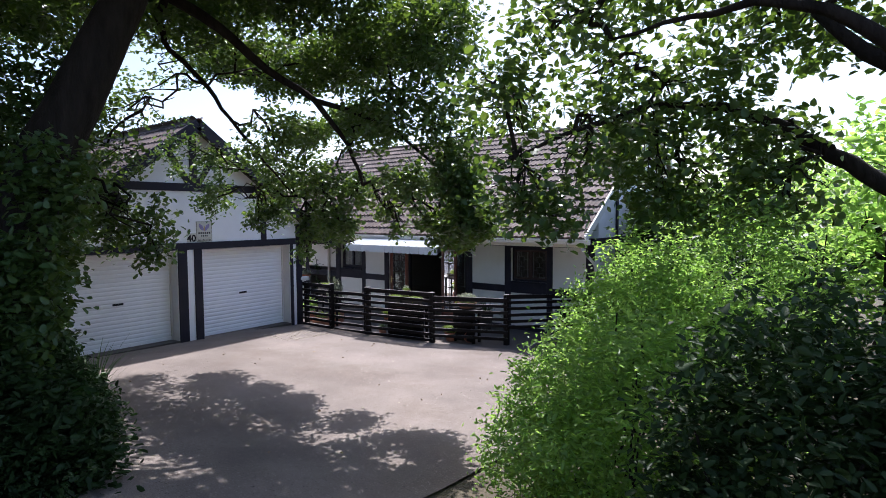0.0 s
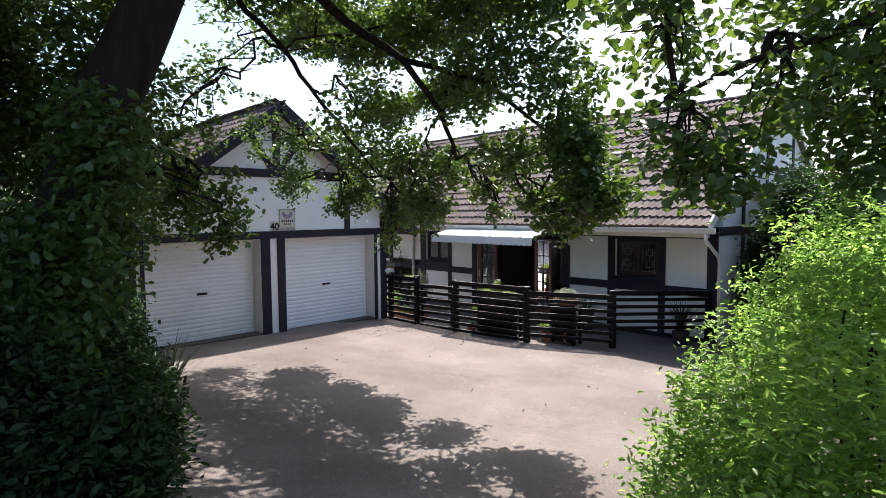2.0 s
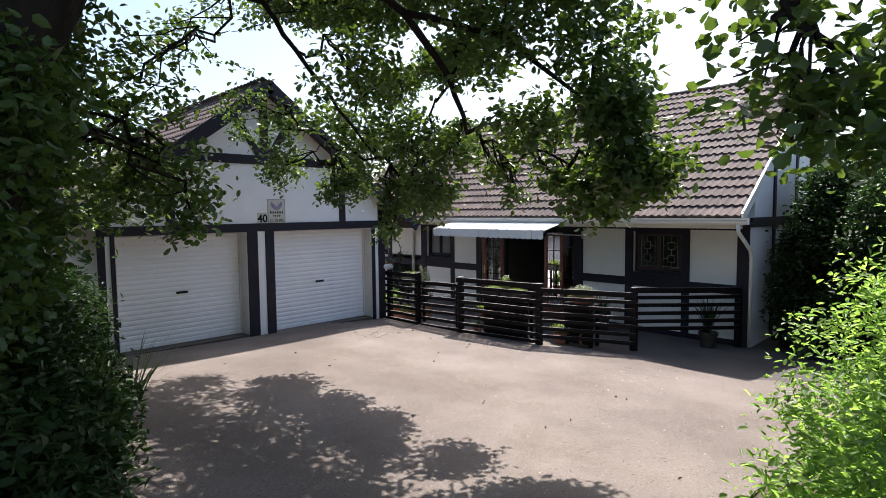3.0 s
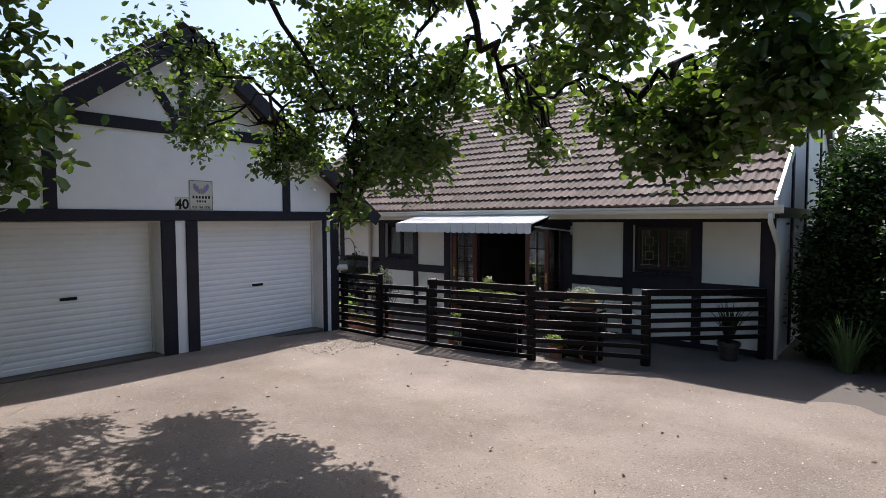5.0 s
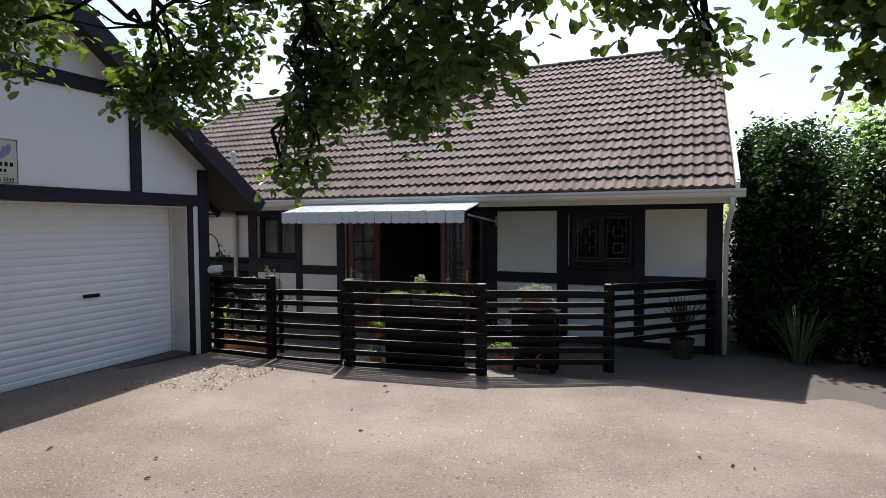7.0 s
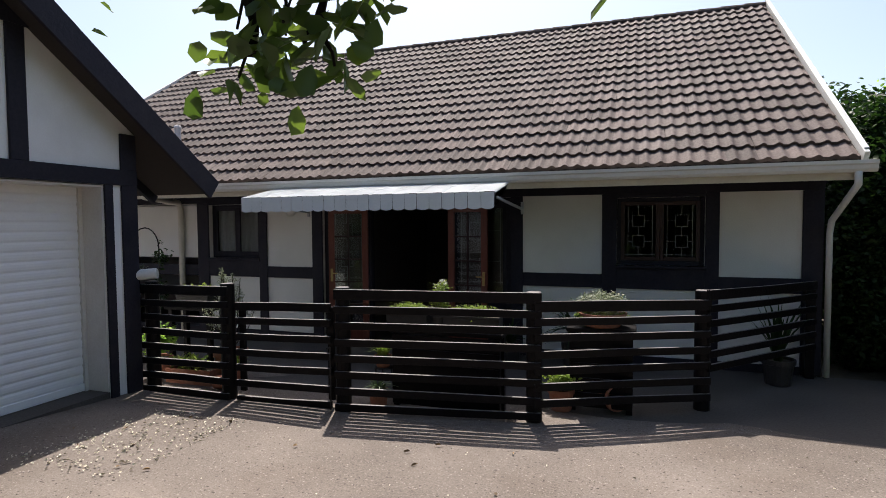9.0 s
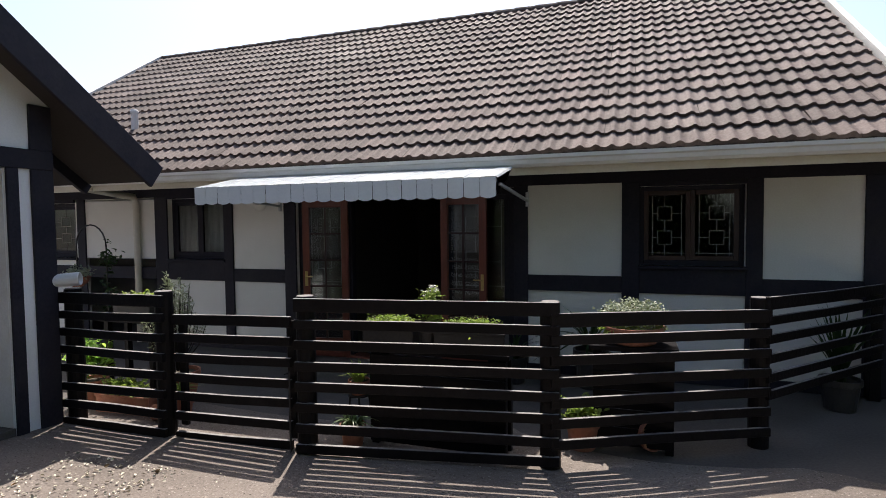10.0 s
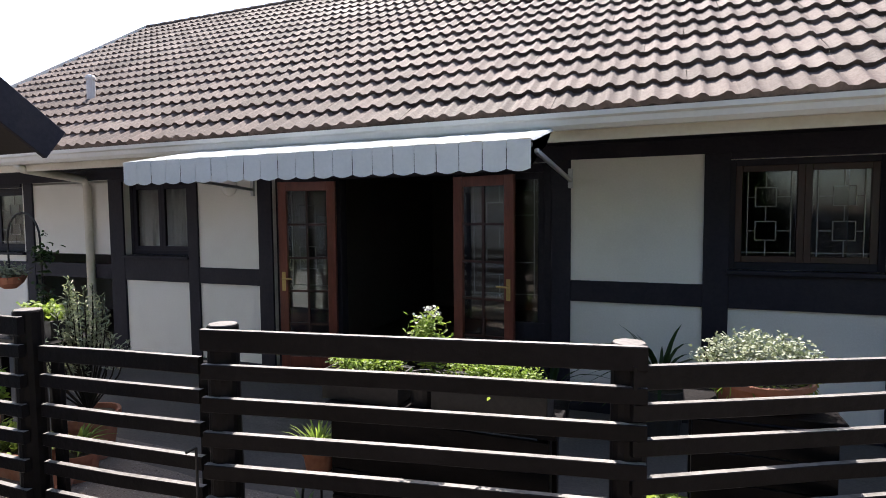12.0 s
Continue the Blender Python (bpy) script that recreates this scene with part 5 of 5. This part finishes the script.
tree("tree", "large spreading garden tree with a leaning dark trunk beside the driveway",
     [(5.85, -11.8, 0.55), (6.1, -11.45, 1.9), (6.32, -11.05, 3.3), (6.6, -10.6, 4.6), (6.8, -10.1, 5.6), (6.7, -9.6, 6.6)],
     [0.34, 0.28, 0.25, 0.21, 0.15, 0.08], big_blobs, LEAF_TREE, 12, 0.085, 0.080, 0.052, 11, 6, 0.02, 4,
     boughs=[([(6.7, -9.9, 5.9), (5.75, -9.5, 5.6), (6.05, -9.0, 5.3), (6.15, -8.4, 4.88), (6.4, -7.8, 4.55), (6.55, -7.3, 3.95), (6.5, -7.0, 3.4)], 0.085, 0.022),
             ([(5.75, -9.5, 5.6), (4.9, -9.2, 5.6), (4.79, -9.0, 5.24), (5.05, -8.6, 4.8), (5.1, -8.3, 4.35), (4.9, -7.6, 3.8), (4.5, -6.7, 3.3)], 0.05, 0.014),
             ([(6.4, -7.8, 4.55), (7.3, -7.3, 4.2), (8.0, -6.9, 3.5)], 0.04, 0.015)])
tree("tree", "garden tree with broad round leaves overhanging the driveway",
     [(14.3, -8.4, 0.3), (14.2, -8.4, 1.8), (13.6, -8.3, 3.0), (12.9, -8.2, 3.7), (12.2, -8.0, 4.4)], [0.26, 0.2, 0.13, 0.07, 0.035],
     [(10.0, -8.45, 3.2, 0.42, 0.35, 0.36, 351), (10.55, -8.0, 3.6, 0.5, 0.45, 0.45, 486), (11.2, -7.5, 4.0, 0.7, 0.5, 0.5, 1050), (11.7, -7.1, 3.5, 0.6, 0.6, 0.4, 950), (10.9, -7.35, 3.2, 0.45, 0.4, 0.35, 800), (10.2, -8.3, 2.95, 0.4, 0.35, 0.25, 420), (10.5, -7.2, 3.6, 0.45, 0.4, 0.35, 600), (11.35, -7.15, 3.0, 0.5, 0.4, 0.3, 380), (11.95, -7.4, 3.05, 0.5, 0.4, 0.3, 320), (9.9, -8.7, 4.1, 0.4, 0.35, 0.3, 330), (10.3, -8.3, 4.6, 0.5, 0.4, 0.3, 420), (10.4, -7.7, 4.3, 0.55, 0.5, 0.4, 432),
      # the two blobs at z 5.6 are out of view, added to shade the bush
      (11.9, -7.3, 4.6, 0.7, 0.6, 0.5, 1300), (11.0, -8.1, 4.9, 0.7, 0.6, 0.4, 945), (12.4, -8.0, 5.2, 0.8, 0.7, 0.5, 2160), (12.0, -8.7, 5.6, 0.9, 0.7, 0.5, 2025), (13.1, -9.0, 5.6, 0.9, 0.7, 0.5, 2025), (13.2, -7.6, 4.4, 0.8, 0.7, 0.6, 2160), (9.75, -8.0, 3.9, 0.4, 0.35, 0.3, 270)],
     LEAF_TREE, 10, 0.1, 0.082, 0.062, 5, 8, 0.03, 2, 0.4,
     boughs=[([(13.9, -8.35, 2.5), (13.2, -7.2, 2.85), (12.66, -7.0, 3.16), (12.3, -7.1, 3.45), (12.0, -7.2, 3.69), (11.5, -7.4, 3.9), (10.94, -7.7, 3.94), (10.4, -8.1, 3.72), (9.9, -8.4, 3.45)], 0.1, 0.012),
             ([(13.2, -8.25, 3.45), (12.6, -8.6, 3.98), (12.3, -8.6, 4.22), (11.87, -8.5, 4.38), (11.48, -8.4, 4.42), (10.8, -8.3, 4.4)], 0.06, 0.012)])


def shrub(name, label, blobs, mat, clump, spread, ll, lw, seed, category="shrub", stems=4, droop=0.2, shell=0.45):
    """A shrub: stems from the ground into every part of its crown, leaves in clumps."""
    rng = np.random.default_rng(seed)
    bx, by = blobs[0][0], blobs[0][1]
    t = thing(name, (bx, by, ground_z(by) - 0.03), label, category)
    bm = bmesh.new()
    for x, y, z, rx, ry, rz, cnt in blobs:
        for k in range(stems):
            d = rng.normal(size=3) * 0.45
            limb(bm, (x + rng.normal() * rx * 0.25, y + rng.normal() * ry * 0.25, ground_z(y) - 0.05), (x + d[0] * rx * 0.8, y + d[1] * ry * 0.8, z + min(abs(d[2]), 0.6) * rz * 0.6), 0.022, 0.006, rng, 0.12, 5, 0.0, 5)
    part("stem", bm, BARK, t, kind="stuff")
    leaves("foliage", clumps(blobs, clump, spread, rng, shell), ll, lw, mat, t, rng=rng, droop=droop)
    return t


shrub("bush", "bright green feathery bush spilling over the driveway edge",
      [(10.58, -8.75, 1.0, 0.65, 0.6, 0.9, 8909), (11.3, -9.25, 1.4, 0.75, 0.7, 1.0, 8316), (10.35, -7.7, 0.95, 0.6, 0.75, 0.8, 5048), (10.95, -8.2, 1.9, 0.6, 0.6, 0.7, 4454),
       (10.3, -7.2, 1.5, 0.6, 0.6, 0.92, 5048), (10.75, -7.1, 2.0, 0.6, 0.6, 0.9, 4752), (10.8, -6.4, 1.7, 0.8, 0.8, 1.3, 5048), (11.8, -8.1, 1.8, 0.9, 0.9, 1.3, 5345), (11.6, -6.1, 2.2, 1.0, 1.0, 1.5, 5048), (11.2, -5.0, 2.4, 1.0, 1.0, 1.4, 4454)],
      LEAF_BUSH, 50, 0.092, 0.052, 0.021, 31, droop=0.1, shell=0.15)
# Shaded end of the bush: its shade is put into the darker leaf colour.
shrub("shrub", "dark green shrub beside the driveway, deep shade put into its leaf colour",
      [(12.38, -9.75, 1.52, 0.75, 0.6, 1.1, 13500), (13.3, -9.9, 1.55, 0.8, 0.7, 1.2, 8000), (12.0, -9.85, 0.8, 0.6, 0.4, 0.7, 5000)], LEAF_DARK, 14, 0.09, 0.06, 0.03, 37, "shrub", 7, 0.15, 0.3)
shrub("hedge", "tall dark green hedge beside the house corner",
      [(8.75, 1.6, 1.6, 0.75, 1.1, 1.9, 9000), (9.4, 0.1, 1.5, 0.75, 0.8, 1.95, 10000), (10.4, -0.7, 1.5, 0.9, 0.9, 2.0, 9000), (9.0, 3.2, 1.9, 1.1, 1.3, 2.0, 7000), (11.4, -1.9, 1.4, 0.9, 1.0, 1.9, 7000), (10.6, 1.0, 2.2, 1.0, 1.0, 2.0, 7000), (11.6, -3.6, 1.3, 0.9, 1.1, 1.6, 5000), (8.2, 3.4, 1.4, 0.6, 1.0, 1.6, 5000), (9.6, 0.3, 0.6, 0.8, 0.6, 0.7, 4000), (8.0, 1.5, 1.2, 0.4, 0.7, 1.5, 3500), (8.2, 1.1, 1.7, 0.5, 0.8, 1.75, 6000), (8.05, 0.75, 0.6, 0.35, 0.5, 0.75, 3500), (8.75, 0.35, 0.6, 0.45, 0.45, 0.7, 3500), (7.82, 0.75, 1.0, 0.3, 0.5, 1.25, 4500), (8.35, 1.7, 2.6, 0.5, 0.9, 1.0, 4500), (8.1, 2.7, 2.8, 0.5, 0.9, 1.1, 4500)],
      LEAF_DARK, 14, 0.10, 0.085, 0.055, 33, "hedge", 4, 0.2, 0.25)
# The dark leaf colour also carries the deep shade under the tree.
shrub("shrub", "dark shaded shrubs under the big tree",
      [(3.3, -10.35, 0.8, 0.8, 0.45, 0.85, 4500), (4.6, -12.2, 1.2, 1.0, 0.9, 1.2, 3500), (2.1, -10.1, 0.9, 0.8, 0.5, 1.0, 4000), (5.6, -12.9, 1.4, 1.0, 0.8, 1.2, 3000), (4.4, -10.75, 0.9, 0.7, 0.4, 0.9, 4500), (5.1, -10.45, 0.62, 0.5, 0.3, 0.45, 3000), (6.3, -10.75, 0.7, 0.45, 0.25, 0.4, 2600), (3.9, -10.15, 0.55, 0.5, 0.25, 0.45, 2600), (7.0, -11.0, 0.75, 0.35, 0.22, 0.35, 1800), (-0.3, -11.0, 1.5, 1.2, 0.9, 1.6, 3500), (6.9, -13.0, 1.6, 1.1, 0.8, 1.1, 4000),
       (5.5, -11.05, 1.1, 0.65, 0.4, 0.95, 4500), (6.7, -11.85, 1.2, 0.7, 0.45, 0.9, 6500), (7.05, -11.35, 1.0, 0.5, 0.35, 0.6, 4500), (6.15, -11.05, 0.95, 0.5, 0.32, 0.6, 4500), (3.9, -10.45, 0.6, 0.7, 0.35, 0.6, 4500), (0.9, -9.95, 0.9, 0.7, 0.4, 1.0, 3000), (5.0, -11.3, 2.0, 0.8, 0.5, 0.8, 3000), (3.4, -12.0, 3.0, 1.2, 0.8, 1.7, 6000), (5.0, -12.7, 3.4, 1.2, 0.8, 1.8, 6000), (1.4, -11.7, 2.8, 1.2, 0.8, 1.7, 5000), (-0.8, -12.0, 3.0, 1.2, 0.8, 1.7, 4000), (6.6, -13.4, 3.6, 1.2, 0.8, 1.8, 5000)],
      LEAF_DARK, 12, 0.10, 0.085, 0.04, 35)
# The tree at (5.2, -16.0) is an added screen against skylight on the bed.
for x, y, h, rx, cnt, sd in ((13.0, 3.5, 3.6, 1.9, 5200, 41), (15.5, -1.0, 4.0, 2.2, 5200, 42), (-3.5, -13.0, 3.4, 2.0, 4200, 43), (-8.5, -10.5, 4.2, 2.4, 4200, 44), (9.6, 9.5, 3.6, 1.8, 3600, 45), (16.0, -6.0, 3.6, 2.0, 4200, 46), (2.0, -15.0, 3.4, 2.0, 4600, 47), (5.2, -16.0, 4.6, 2.2, 6500, 50), (12.8, -3.5, 3.4, 1.5, 5000, 48), (11.5, 6.0, 4.2, 1.9, 4500, 49)):
    z0 = ground_z(y) - 0.05
    rg = np.random.default_rng(sd)
    bl = [(x + rg.normal() * rx * 0.5, y + rg.normal() * rx * 0.5, z0 + h * rg.uniform(0.45, 1.15), rx * rg.uniform(0.45, 0.75), rx * rg.uniform(0.45, 0.75), h * rg.uniform(0.2, 0.32), cnt // 6) for k in range(6)]
    # left trees get the darker leaf: that side's shade put into colour
    tree("tree", "leafy green garden tree, beyond the hedge or added behind the bed", [(x, y, z0), (x + 0.1, y, z0 + h * 0.35), (x + 0.05, y + 0.1, z0 + h * 0.7), (x, y, z0 + h)], [0.2, 0.16, 0.11, 0.04], bl, LEAF_DARK if x < 6 else LEAF_BUSH, 14, 0.2, 0.13, 0.07, sd, 3, 0.05, 1)

# strap-leaved clumps
srng = np.random.default_rng(61)
for x, y, n, L, w, lab in ((8.3, -0.15, 120, 1.15, 0.011, "arching strap-leaved plant at the driveway corner"), (3.75, -9.75, 60, 1.15, 0.009, "spiky grassy plant under the big tree"), (4.7, -10.35, 80, 1.1, 0.009, "spiky grassy plant under the big tree"), (5.5, -10.75, 70, 1.1, 0.009, "spiky grassy plant under the big tree")):
    t = thing("grass_clump", (x, y, ground_z(y) - 0.03), lab, "grass clump")
    part("foliage", blades(bmesh.new(), (x, y, ground_z(y) - 0.04), n, L, w, srng, 0.6 if x > 8 else 0.7, 0.5, base_r=0.14), LEAF_STRAP, t)

# fallen leaves and petals on the drive
lr = np.random.default_rng(77)


def litter(name, n, x0, x1, y0, y1, size, mat, label):
    p = np.column_stack([lr.uniform(x0, x1, n), lr.uniform(y0, y1, n), np.zeros(n)])
    p[:, 2] = [ground_z(v, u) + 0.014 for u, v in p[:, :2]]
    ob = new(name, leaves_mesh(name, p, size, size * 0.6, mat, droop=0.0, flat=0.05, rng=lr, curl=0.22))
    return tagged(ob, label, "leaf litter", kind="stuff")


litter("leaf_litter", 45, 0.3, 9.0, -9.5, -3.3, 0.045, DRYLEAF, "dry brown leaves scattered on the driveway")
litter("leaf_litter", 420, 0.6, 9.0, -8.5, -2.6, 0.018, PALELEAF, "pale fallen petals scattered on the driveway")
litter("leaf_litter", 480, 0.78, 1.9, -5.0, -3.6, 0.025, PALELEAF, "pale fallen petals heaped near the garage")

# ---- roof tiles of the house, piece by piece where the path passes nearest ----
near_cells = [(i, j) for j in range(18) for i in range(43) if 22 <= i <= 42 and j <= 13]
far_cells = [(i, j) for j in range(18) for i in range(43) if not (22 <= i <= 42 and j <= 13)]
joined_tiles("tiles", house_slope, far_cells, roof)
for i, j in near_cells:
    ob = new("tile", tile_data)
    ob.parent = roof
    ob.matrix_basis = house_slope @ Matrix.Translation((i * TW + RNG.normal() * 0.002, j * TE + RNG.normal() * 0.004, RNG.normal() * 0.0015)) @ pose(0, 0, 0, RNG.normal() * 0.25, RNG.normal() * 0.25, RNG.normal() * 0.25)
